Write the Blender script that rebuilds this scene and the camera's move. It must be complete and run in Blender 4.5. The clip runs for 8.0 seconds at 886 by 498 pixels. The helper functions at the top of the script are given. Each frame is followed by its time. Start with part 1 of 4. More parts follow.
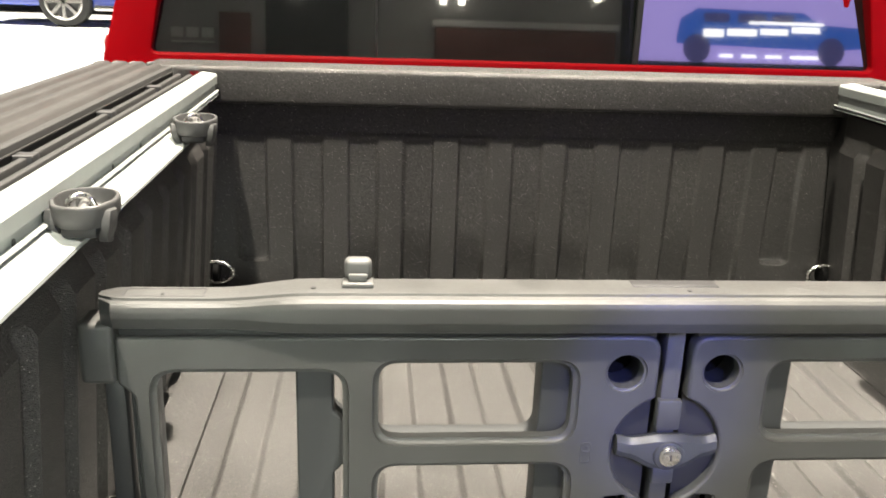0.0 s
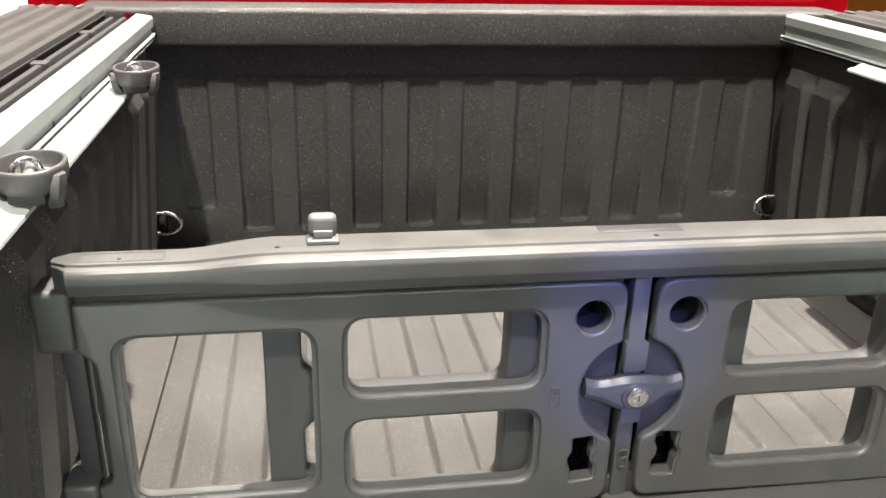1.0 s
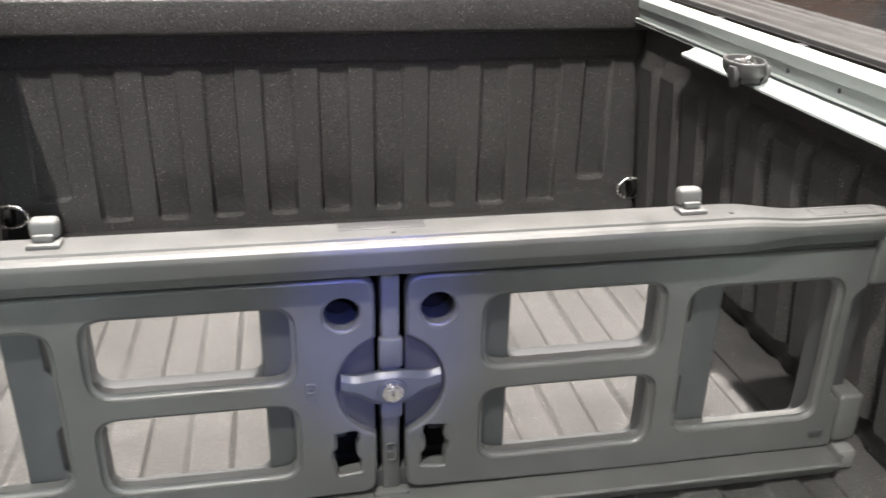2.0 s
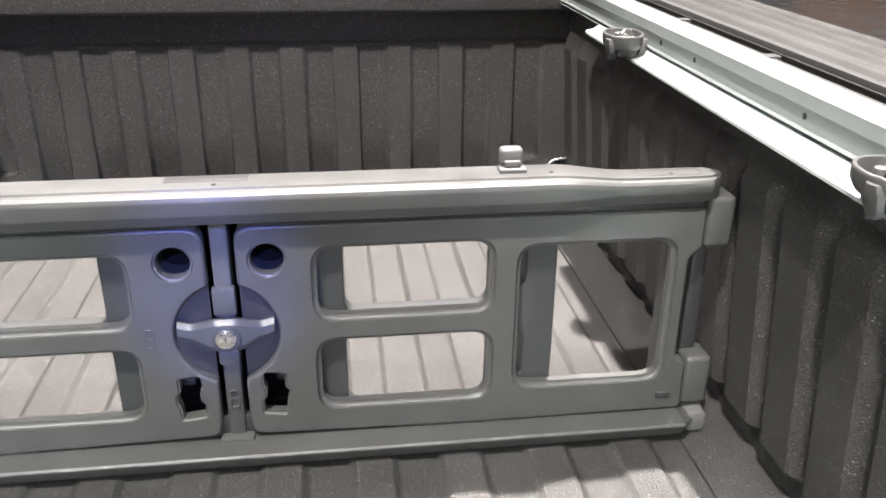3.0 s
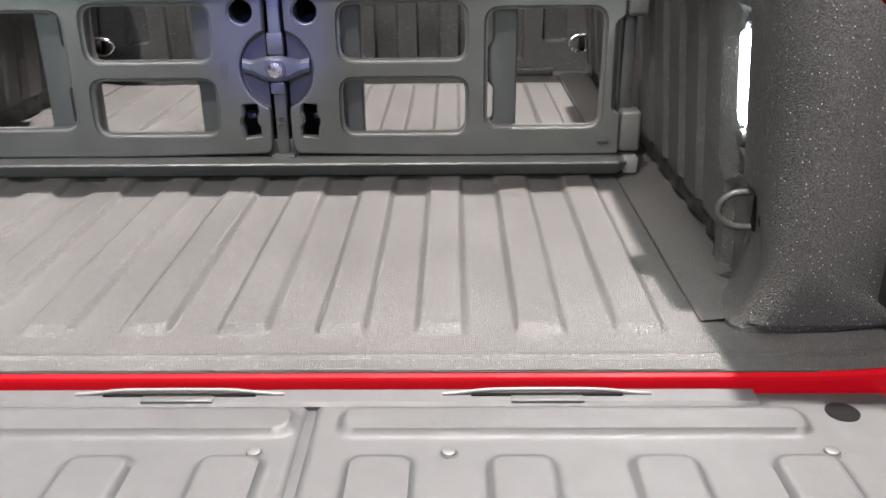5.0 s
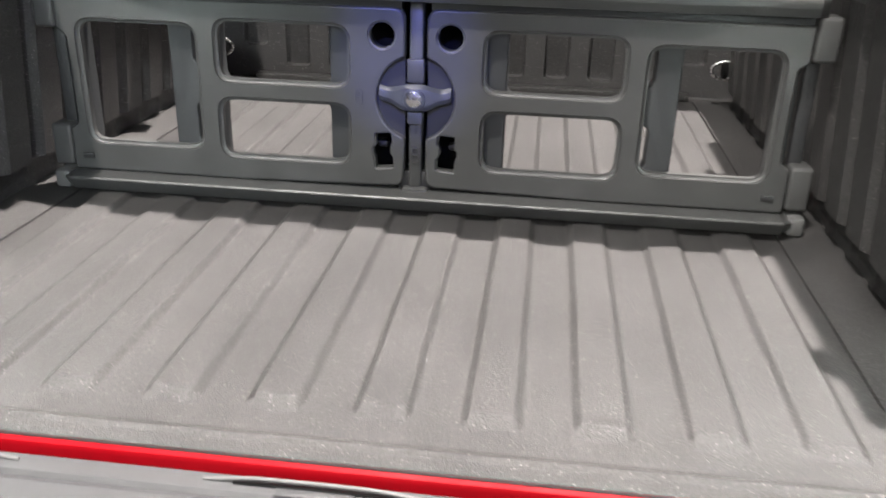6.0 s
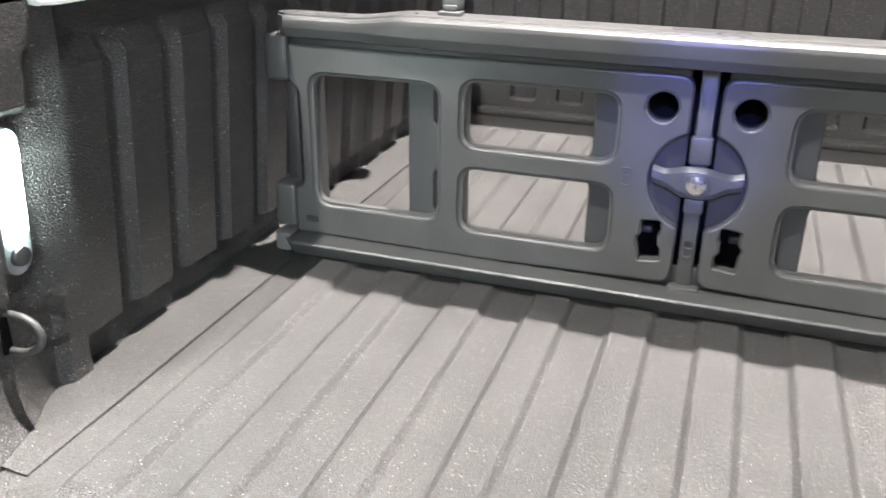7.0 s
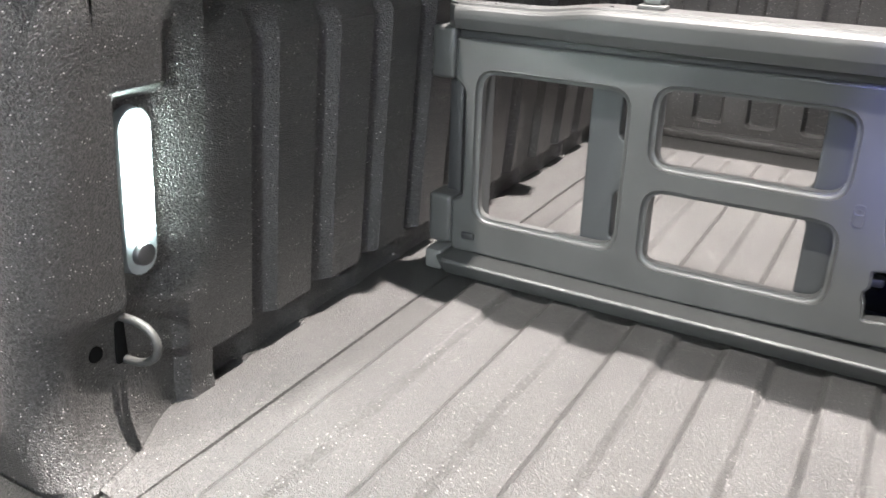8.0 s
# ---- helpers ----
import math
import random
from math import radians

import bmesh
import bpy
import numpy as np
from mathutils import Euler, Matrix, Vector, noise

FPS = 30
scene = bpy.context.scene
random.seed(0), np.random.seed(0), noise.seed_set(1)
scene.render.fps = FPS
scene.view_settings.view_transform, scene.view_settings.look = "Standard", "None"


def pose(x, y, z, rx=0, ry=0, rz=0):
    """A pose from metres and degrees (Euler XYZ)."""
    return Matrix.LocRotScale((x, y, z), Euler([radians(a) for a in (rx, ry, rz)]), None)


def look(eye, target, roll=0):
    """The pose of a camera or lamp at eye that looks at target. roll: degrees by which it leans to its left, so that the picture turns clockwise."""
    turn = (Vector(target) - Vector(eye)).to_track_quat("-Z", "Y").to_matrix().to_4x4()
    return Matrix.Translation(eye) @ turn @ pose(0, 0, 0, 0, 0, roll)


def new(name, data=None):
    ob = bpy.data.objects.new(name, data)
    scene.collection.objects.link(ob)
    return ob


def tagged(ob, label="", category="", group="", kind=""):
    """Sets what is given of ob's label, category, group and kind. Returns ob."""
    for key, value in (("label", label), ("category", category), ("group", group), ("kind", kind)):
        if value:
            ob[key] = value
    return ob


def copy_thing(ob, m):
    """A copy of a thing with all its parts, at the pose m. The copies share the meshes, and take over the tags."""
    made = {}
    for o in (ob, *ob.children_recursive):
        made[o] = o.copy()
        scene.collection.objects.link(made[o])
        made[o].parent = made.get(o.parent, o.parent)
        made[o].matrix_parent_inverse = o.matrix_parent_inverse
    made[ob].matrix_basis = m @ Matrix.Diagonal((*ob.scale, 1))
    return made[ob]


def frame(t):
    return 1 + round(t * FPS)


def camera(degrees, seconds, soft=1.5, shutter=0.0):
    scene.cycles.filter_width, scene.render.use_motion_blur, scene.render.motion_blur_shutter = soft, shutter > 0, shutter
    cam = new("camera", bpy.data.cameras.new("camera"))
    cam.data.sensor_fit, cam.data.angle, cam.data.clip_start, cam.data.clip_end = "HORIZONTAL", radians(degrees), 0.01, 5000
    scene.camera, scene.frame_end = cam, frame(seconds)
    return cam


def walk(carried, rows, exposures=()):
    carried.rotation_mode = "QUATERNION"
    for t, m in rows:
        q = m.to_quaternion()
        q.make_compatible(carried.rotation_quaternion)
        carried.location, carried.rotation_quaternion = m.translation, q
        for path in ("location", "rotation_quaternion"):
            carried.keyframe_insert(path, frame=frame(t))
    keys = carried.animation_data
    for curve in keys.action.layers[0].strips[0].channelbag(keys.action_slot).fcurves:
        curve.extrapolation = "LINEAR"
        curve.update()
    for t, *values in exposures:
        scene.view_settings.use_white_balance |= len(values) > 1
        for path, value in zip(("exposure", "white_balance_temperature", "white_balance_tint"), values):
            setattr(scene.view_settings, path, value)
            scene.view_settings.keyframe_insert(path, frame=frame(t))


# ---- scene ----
cam = camera(55.1, 8.0, shutter=0.25)

PATH = [
    (0, (-0.34, -0.832, 0.702), (-0.168, 1.062, 0.083), 2.1),
    (0.5, (-0.345, -0.822, 0.711), (-0.073, 1.024, -0.009), 2.4),
    (1, (-0.364, -0.806, 0.715), (-0.058, 1.018, -0.049), 1.6),
    (1.5, (-0.298, -0.818, 0.72), (0.026, 0.988, -0.075), 1.0),
    (2, (-0.104, -0.839, 0.743), (0.243, 0.954, -0.072), 1.2),
    (2.2, (-0.04, -0.858, 0.739), (0.314, 0.933, -0.079), 1.4),
    (3.3, (0.174, -1.021, 0.695), (0.39, 0.797, -0.11), 0.6),
    (3.5, (0.183, -1.095, 0.673), (0.397, 0.73, -0.117), 0.7),
    (4, (0.159, -1.237, 0.574), (0.419, 0.587, -0.203), 1.4),
    (4.2, (0.168, -1.294, 0.532), (0.41, 0.534, -0.243), 1.2),
    (5.3, (0.335, -1.506, 0.463), (0.216, 0.338, -0.302), 0.1),
    (5.5, (0.316, -1.479, 0.473), (0.161, 0.357, -0.304), 1.1),
    (6, (0.203, -1.347, 0.515), (-0.001, 0.476, -0.281), 1.6),
    (6.5, (0.094, -1.219, 0.557), (-0.247, 0.577, -0.254), 0.9),
    (7, (0.026, -1.122, 0.567), (-0.562, 0.607, -0.248), 0.7),
    (7.5, (0.011, -1.056, 0.539), (-0.781, 0.596, -0.263), 0.5),
    (8, (-0.064, -0.99, 0.509), (-0.96, 0.618, -0.273), 1.5),
]
walk(cam, [(t, look(eye, target, roll)) for t, eye, target, roll in PATH],
     [(0, -0.16, 7350, 6), (1, -0.12, 7050, 9), (2, -0.07, 6600, 9), (3.5, 0.20, 6550, 12), (4.2, 0.16, 6550, 12), (5.5, -0.44, 6550, 12), (6, -0.44, 6550, 12), (6.5, -0.28, 6550, 12), (7, -0.05, 6500, 11), (7.5, 0.10, 6500, 11), (8, 0.16, 6500, 11)])

# ---- light: an exhibition hall at night, lit from its ceiling, with added fill lamps ----
world = bpy.data.worlds.new("hall_air")
scene.world = world
world.use_nodes = True
world.node_tree.nodes["Background"].inputs["Color"].default_value = (0.72, 0.74, 0.78, 1)
world.node_tree.nodes["Background"].inputs["Strength"].default_value = 0.008

GROUND = -0.80
CEILING = 16.6
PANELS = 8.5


def spot(name, eye, target, watts, degrees, blend, radius, colour):
    data = bpy.data.lights.new(name, "SPOT")
    data.energy, data.spot_size, data.spot_blend = watts, radians(degrees), blend
    data.shadow_soft_size, data.color = radius, colour
    ob = new(name, data)
    ob.matrix_world = look(eye, target)
    return ob


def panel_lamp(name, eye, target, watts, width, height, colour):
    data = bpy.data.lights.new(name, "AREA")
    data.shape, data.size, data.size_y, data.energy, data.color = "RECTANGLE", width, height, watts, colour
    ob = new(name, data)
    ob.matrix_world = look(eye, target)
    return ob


# two strong ceiling spots over the cab, and a weaker one behind the tailgate
spot("key_spot", (1.9, 3.2, 16.0), (0, 0, 0), 80000, 24, 0.3, 0.26, (1.0, 0.935, 0.895))
spot("key_spot", (-1.4, 3.2, 16.0), (0, 0, 0), 3500, 24, 0.3, 0.26, (1.0, 0.935, 0.895))
# weak fill added beyond the cab for the right wall, a guessed source
spot("cab_side_fill", (-3.2, 10.0, 9.2), (0, 0, 0.2), 1400, 22, 0.3, 0.8, (1.0, 0.97, 0.95))
spot("rear_spot", (-1.7, -3.8, 8.4), (0, 0.3, 0.2), 8200, 30, 0.3, 0.16, (1.0, 0.97, 0.93))
spot("stage_spot_blue", (0.10, -5.2, 3.4), (-0.015, 0, 0.252), 3600, 2.6, 0.8, 0.03, (0.18, 0.22, 1.0))
# two fill spots added to brighten the bed's sides; no such lamps known
spot("side_fill_spot", (-1.3, -6.2, 2.9), (0.48, -0.32, 0.15), 1350, 9.5, 0.5, 0.35, (1.0, 0.98, 0.93))
spot("side_fill_spot", (1.5, -6.2, 2.5), (-0.48, -0.34, 0.15), 1800, 9, 0.5, 0.25, (0.88, 0.98, 1.0))
# unseen area lamps added overhead as soft fill
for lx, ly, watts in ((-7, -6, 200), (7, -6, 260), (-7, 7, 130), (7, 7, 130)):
    panel_lamp("fill_panel", (lx, ly, PANELS), (lx, ly, 0), watts, 6, 6, (1.0, 0.98, 0.95))

# unseen lamp added only to brighten the far white platform and floor
spot("platform_fill", (-6.5, 14.5, 8.4), (-6.5, 14.5, 0), 20000, 80, 0.3, 0.4, (1.0, 0.99, 0.97))


# ---- materials ----
def material(name, colour, rough=0.5, metal=0.0, spec=0.5, grain=None, tone=None, wear=None, coat=0.0):
    """grain: (cells per metre, depth in metres); tone: (cells per metre, amount); wear: (cells per metre, roughness change)."""
    m = bpy.data.materials.new(name)
    m.use_nodes = True
    nodes, links = m.node_tree.nodes, m.node_tree.links
    b = nodes["Principled BSDF"]
    b.inputs["Base Color"].default_value = (*colour, 1)
    b.inputs["Roughness"].default_value = rough
    b.inputs["Metallic"].default_value = metal
    b.inputs["Specular IOR Level"].default_value = spec
    b.inputs["Coat Weight"].default_value = coat
    b.inputs["Coat Roughness"].default_value = 0.05
    where = nodes.new("ShaderNodeTexCoord").outputs["Object"]
    if tone:
        n = nodes.new("ShaderNodeTexNoise")
        n.inputs["Scale"].default_value, n.inputs["Detail"].default_value = tone[0], 6
        links.new(where, n.inputs["Vector"])
        mix = nodes.new("ShaderNodeMix")
        mix.data_type = "RGBA"
        mix.inputs[6].default_value = (*[c * (1 - tone[1]) for c in colour], 1)
        mix.inputs[7].default_value = (*[min(1, c * (1 + tone[1])) for c in colour], 1)
        links.new(n.outputs["Fac"], mix.inputs["Factor"])
        links.new(mix.outputs[2], b.inputs["Base Color"])
    if wear:
        n = nodes.new("ShaderNodeTexNoise")
        n.inputs["Scale"].default_value, n.inputs["Detail"].default_value = wear[0], 4
        links.new(where, n.inputs["Vector"])
        r = nodes.new("ShaderNodeMapRange")
        r.inputs["From Min"].default_value, r.inputs["From Max"].default_value = 0.3, 0.7
        r.inputs["To Min"].default_value, r.inputs["To Max"].default_value = max(0.02, rough - wear[1]), min(1, rough + wear[1])
        links.new(n.outputs["Fac"], r.inputs["Value"])
        links.new(r.outputs["Result"], b.inputs["Roughness"])
    if grain:
        n = nodes.new("ShaderNodeTexNoise")
        n.inputs["Scale"].default_value, n.inputs["Detail"].default_value, n.inputs["Roughness"].default_value = grain[0], 3, 0.6
        links.new(where, n.inputs["Vector"])
        bump = nodes.new("ShaderNodeBump")
        bump.inputs["Strength"].default_value, bump.inputs["Distance"].default_value = 1.0, grain[1]
        links.new(n.outputs["Fac"], bump.inputs["Height"])
        links.new(bump.outputs["Normal"], b.inputs["Normal"])
    return m


def liner(name, colour):
    """Sprayed polyurethane bed liner: black, pebbled, with dusty patches; glints and sparkle are painted as pale flecks
    and grain.
    """
    m = bpy.data.materials.new(name)
    m.use_nodes = True
    nodes, links = m.node_tree.nodes, m.node_tree.links
    b = nodes["Principled BSDF"]
    b.inputs["Specular IOR Level"].default_value = 0.55
    where = nodes.new("ShaderNodeTexCoord").outputs["Object"]

    def noise_at(scale, detail):
        n = nodes.new("ShaderNodeTexNoise")
        n.inputs["Scale"].default_value, n.inputs["Detail"].default_value = scale, detail
        links.new(where, n.inputs["Vector"])
        return n.outputs["Fac"]

    def span(value, a, b2, c, d):
        r = nodes.new("ShaderNodeMapRange")
        for key, v in (("From Min", a), ("From Max", b2), ("To Min", c), ("To Max", d)):
            r.inputs[key].default_value = v
        links.new(value, r.inputs["Value"])
        return r.outputs["Result"]

    def maths(kind, x, y):
        n = nodes.new("ShaderNodeMath")
        n.operation = kind
        for socket, v in zip(n.inputs, (x, y)):
            if isinstance(v, float):
                socket.default_value = v
            else:
                links.new(v, socket)
        return n.outputs[0]

    fine, grain, broad = noise_at(1000, 2), noise_at(400, 2), noise_at(4.5, 6)
    cells = nodes.new("ShaderNodeTexVoronoi")
    cells.inputs["Scale"].default_value = 330
    links.new(where, cells.inputs["Vector"])
    pick = nodes.new("ShaderNodeSeparateColor")
    links.new(cells.outputs["Color"], pick.inputs["Color"])
    # the pebbles' glints, painted into the colour as small pale spots
    glint_fleck = maths("MULTIPLY", maths("GREATER_THAN", pick.outputs["Red"], 0.88), maths("LESS_THAN", cells.outputs["Distance"], 0.25))
    # grain tones also put part of the sparkle into the colour
    tone = maths("MULTIPLY", span(grain, 0.36, 0.64, 0.42, 1.58), span(broad, 0.32, 0.68, 0.78, 1.22))
    tone = maths("MULTIPLY", tone, span(fine, 0.36, 0.64, 0.68, 1.32))
    tone = maths("ADD", tone, maths("MULTIPLY", glint_fleck, 9.0))
    shade = nodes.new("ShaderNodeVectorMath")
    shade.operation = "SCALE"
    shade.inputs[0].default_value = colour
    links.new(tone, shade.inputs["Scale"])
    links.new(shade.outputs["Vector"], b.inputs["Base Color"])
    links.new(maths("SUBTRACT", span(fine, 0.35, 0.65, 0.31, 0.50), maths("MULTIPLY", glint_fleck, 0.12)), b.inputs["Roughness"])
    bump = nodes.new("ShaderNodeBump")
    bump.inputs["Strength"].default_value, bump.inputs["Distance"].default_value = 1.0, 0.0019
    pebbles = nodes.new("ShaderNodeTexVoronoi")
    pebbles.inputs["Scale"].default_value = 560
    links.new(where, pebbles.inputs["Vector"])
    relief = maths("ADD", maths("MULTIPLY", fine, 0.45), maths("MULTIPLY", grain, 0.45))
    links.new(maths("SUBTRACT", relief, maths("MULTIPLY", pebbles.outputs["Distance"], 0.45)), bump.inputs["Height"])
    links.new(bump.outputs["Normal"], b.inputs["Normal"])
    return m


def glow(name, colour, strength):
    m = bpy.data.materials.new(name)
    m.use_nodes = True
    b = m.node_tree.nodes["Principled BSDF"]
    b.inputs["Base Color"].default_value = (*colour, 1)
    b.inputs["Emission Color"].default_value = (*colour, 1)
    b.inputs["Emission Strength"].default_value = strength
    return m


LINER = liner("bed_liner", (0.0325, 0.0313, 0.0302))
PLASTIC = material("moulded_plastic", (0.051, 0.0515, 0.050), 0.40, spec=0.5, grain=(900, 0.00026), tone=(13, 0.32), wear=(18, 0.12))
HANDLE = material("handle_plastic", (0.036, 0.038, 0.038), 0.38, spec=0.5, grain=(900, 0.0002), tone=(20, 0.15), wear=(30, 0.08))
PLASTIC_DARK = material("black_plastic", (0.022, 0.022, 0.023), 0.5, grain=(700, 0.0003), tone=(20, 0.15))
# the panels' plastic, darkened to hold the shade inside the recesses
PLASTIC_SHADED = material("shaded_recess_plastic", (0.030, 0.032, 0.033), 0.5, grain=(800, 0.00025), tone=(18, 0.15))
CLEAT = material("cleat_plastic", (0.052, 0.052, 0.052), 0.42, grain=(700, 0.0003), tone=(30, 0.2), wear=(60, 0.1))
CLIP_GREY = material("worn_grey_plastic", (0.085, 0.085, 0.083), 0.5, grain=(600, 0.0003), tone=(60, 0.15))
ALU = material("anodised_aluminium", (0.30, 0.325, 0.315), 0.45, metal=0.12, grain=(240, 0.0002), tone=(9, 0.07), wear=(30, 0.08))
LID = material("lid_plastic", (0.026, 0.025, 0.024), 0.5, spec=0.5, grain=(500, 0.0004), tone=(12, 0.15), wear=(20, 0.08))
STEEL = material("bright_steel", (0.62, 0.61, 0.59), 0.26, metal=1.0, tone=(90, 0.12), wear=(120, 0.08))
COATED_STEEL = material("liner_coated_steel", (0.042, 0.042, 0.040), 0.45, grain=(420, 0.0006), tone=(40, 0.15))
RED = material("red_body_paint", (0.235, 0.0006, 0.004), 0.5, spec=0.08, tone=(5, 0.06), wear=(12, 0.08))
GATE_GREY = material("tailgate_grey", (0.031, 0.0322, 0.0333), 0.5, grain=(1100, 0.0005), tone=(9, 0.16), wear=(22, 0.10))
GLASS = material("tinted_glass", (0.006, 0.007, 0.007), 0.015, spec=1.0, tone=(3, 0.1), coat=1.0)
BOLT = material("dull_bolt_metal", (0.052, 0.052, 0.052), 0.45, metal=0.1, tone=(120, 0.2), wear=(150, 0.1))
# flat black that stands in for the shade inside holes and gaps
HOLE_SHADE = material("hole_shade", (0.003, 0.003, 0.003), 0.9, spec=0.1, tone=(40, 0.2))
RUBBER = material("rubber", (0.018, 0.018, 0.018), 0.7, grain=(300, 0.0005), tone=(30, 0.2))
LENS = glow("led_lens", (0.82, 1.0, 0.96), 230.0)
CLEAR = material("frosted_lens_rim", (0.22, 0.24, 0.25), 0.18, spec=0.6, tone=(80, 0.08))
HALL_FLOOR = material("white_hall_floor", (0.80, 0.80, 0.80), 0.25, tone=(0.6, 0.04), wear=(3, 0.08))
HALL_DARK = material("dark_hall_panel", (0.05, 0.05, 0.052), 0.8, tone=(1.2, 0.15))
HALL_GREY = material("grey_partition", (0.38, 0.38, 0.37), 0.7, tone=(0.8, 0.1))
BROWN = material("brown_board", (0.20, 0.075, 0.06), 0.6, tone=(4, 0.1))
OFF_WHITE = material("off_white_paint", (0.75, 0.75, 0.74), 0.5, tone=(3, 0.03))
CAR_BLUE = material("blue_car_paint", (0.02, 0.045, 0.30), 0.3, coat=0.8, tone=(3, 0.05))
ORANGE = material("orange_paint", (0.85, 0.30, 0.03), 0.4, tone=(2, 0.05))
SCREEN_VIOLET = glow("screen_violet", (0.36, 0.30, 0.80), 6.5)
SCREEN_BLUE = glow("screen_blue", (0.02, 0.09, 0.45), 6.0)
SCREEN_NAVY = glow("screen_navy", (0.06, 0.06, 0.20), 4.5)
SCREEN_WHITE = glow("screen_white", (0.9, 0.93, 1.0), 12.0)
LAMP_WHITE = glow("lamp_white", (1.0, 0.97, 0.92), 30.0)


# ---- builders ----
def smooth_mesh(me, angle=32):
    me.shade_smooth()
    me.set_sharp_from_angle(angle=radians(angle))
    return me


def thing(name, at, label, category, group="", kind=""):
    ob = new(name)
    ob.matrix_world = Matrix.Translation(at)
    ob.empty_display_size = 0.05
    return tagged(ob, label, category, group, kind)


def hang(ob, parent, label=""):
    """Make ob, built in world places, a part of parent."""
    ob.parent = parent
    up, m = parent, Matrix.Identity(4)
    while up:
        m = (up.matrix_parent_inverse if up.parent else Matrix.Identity(4)) @ up.matrix_basis @ m
        up = up.parent
    ob.matrix_parent_inverse = m.inverted()
    if label:
        ob["label"] = label
    return ob


def mesh_object(name, me, mat, parent=None, label="", angle=32):
    smooth_mesh(me, angle)
    me.materials.append(mat)
    ob = new(name, me)
    return hang(ob, parent, label) if parent else ob


def part(name, bm, mat, parent=None, label="", angle=32):
    me = bpy.data.meshes.new(name)
    bmesh.ops.recalc_face_normals(bm, faces=bm.faces)
    bm.to_mesh(me)
    bm.free()
    return mesh_object(name, me, mat, parent, label, angle)


def box(x0, x1, y0, y1, z0, z1, bevel=0.0, steps=2, bm=None):
    bm = bm or bmesh.new()
    m = Matrix.LocRotScale(((x0 + x1) / 2, (y0 + y1) / 2, (z0 + z1) / 2), None, (x1 - x0, y1 - y0, z1 - z0))
    vs = bmesh.ops.create_cube(bm, size=1, matrix=m)["verts"]
    if bevel:
        es = list({e for v in vs for e in v.link_edges})
        bmesh.ops.bevel(bm, geom=es, offset=bevel, segments=steps, profile=0.5, affect="EDGES")
    return bm


def cylinder(p, q, r0, r1=None, n=20, bevel=0.0, bm=None):
    bm = bm or bmesh.new()
    p, q = Vector(p), Vector(q)
    m = Matrix.Translation((p + q) / 2) @ (q - p).to_track_quat("Z", "Y").to_matrix().to_4x4()
    vs = bmesh.ops.create_cone(bm, cap_ends=True, segments=n, radius1=r0, radius2=r0 if r1 is None else r1, depth=(q - p).length, matrix=m)["verts"]
    if bevel:
        es = [e for e in {e for v in vs for e in v.link_edges} if len(e.link_faces) == 2 and any(len(f.verts) > 4 for f in e.link_faces)]
        bmesh.ops.bevel(bm, geom=es, offset=bevel, segments=2, profile=0.5, affect="EDGES")
    return bm


def grid(name, us, vs, place, mat, parent, label="", angle=50):
    """A sheet over us x vs; place(u, v) gives the point."""
    us, vs = list(us), list(vs)
    points = [place(u, v) for v in vs for u in us]
    w = len(us)
    faces = [(j * w + i, j * w + i + 1, (j + 1) * w + i + 1, (j + 1) * w + i) for j in range(len(vs) - 1) for i in range(w - 1)]
    me = bpy.data.meshes.new(name)
    me.from_pydata(points, [], faces)
    return mesh_object(name, me, mat, parent, label, angle)


def sweep(name, profile, spine, mat, parent, label="", closed=True, angle=32):
    """A closed profile of (a, b) carried along spine: rows of (origin, a-axis, b-axis)."""
    bm = bmesh.new()
    rings = [[bm.verts.new(Vector(o) + a * Vector(ax) + b * Vector(bx)) for a, b in profile] for o, ax, bx in spine]
    n = len(profile)
    for r, s in zip(rings, rings[1:]):
        for i in range(n):
            bm.faces.new((r[i], r[(i + 1) % n], s[(i + 1) % n], s[i]))
    bm.faces.new(rings[0])
    bm.faces.new(list(reversed(rings[-1])))
    return part(name, bm, mat, parent, label, angle)


def tube(name, points, radius, mat, parent=None, label="", n=10, closed=False, bm=None):
    """A round bar along points."""
    points = [Vector(p) for p in points]
    bm = bm or bmesh.new()
    rings = []
    for i, p in enumerate(points):
        a = points[(i - 1) % len(points)] if closed or i else p
        b = points[(i + 1) % len(points)] if closed or i < len(points) - 1 else p
        q = (b - a).to_track_quat("Z", "Y")
        rings.append([bm.verts.new(p + q @ Vector((radius * math.cos(t), radius * math.sin(t), 0))) for t in np.linspace(0, 2 * math.pi, n, endpoint=False)])
    pairs = list(zip(rings, rings[1:])) + ([(rings[-1], rings[0])] if closed else [])
    for r, s in pairs:
        off = min(range(n), key=lambda k: (s[k].co - r[0].co).length)
        for i in range(n):
            bm.faces.new((r[i], r[(i + 1) % n], s[(i + 1 + off) % n], s[(i + off) % n]))
    if not closed:
        bm.faces.new(list(reversed(rings[0])))
        bm.faces.new(rings[-1])
    return part(name, bm, mat, parent, label, 50)


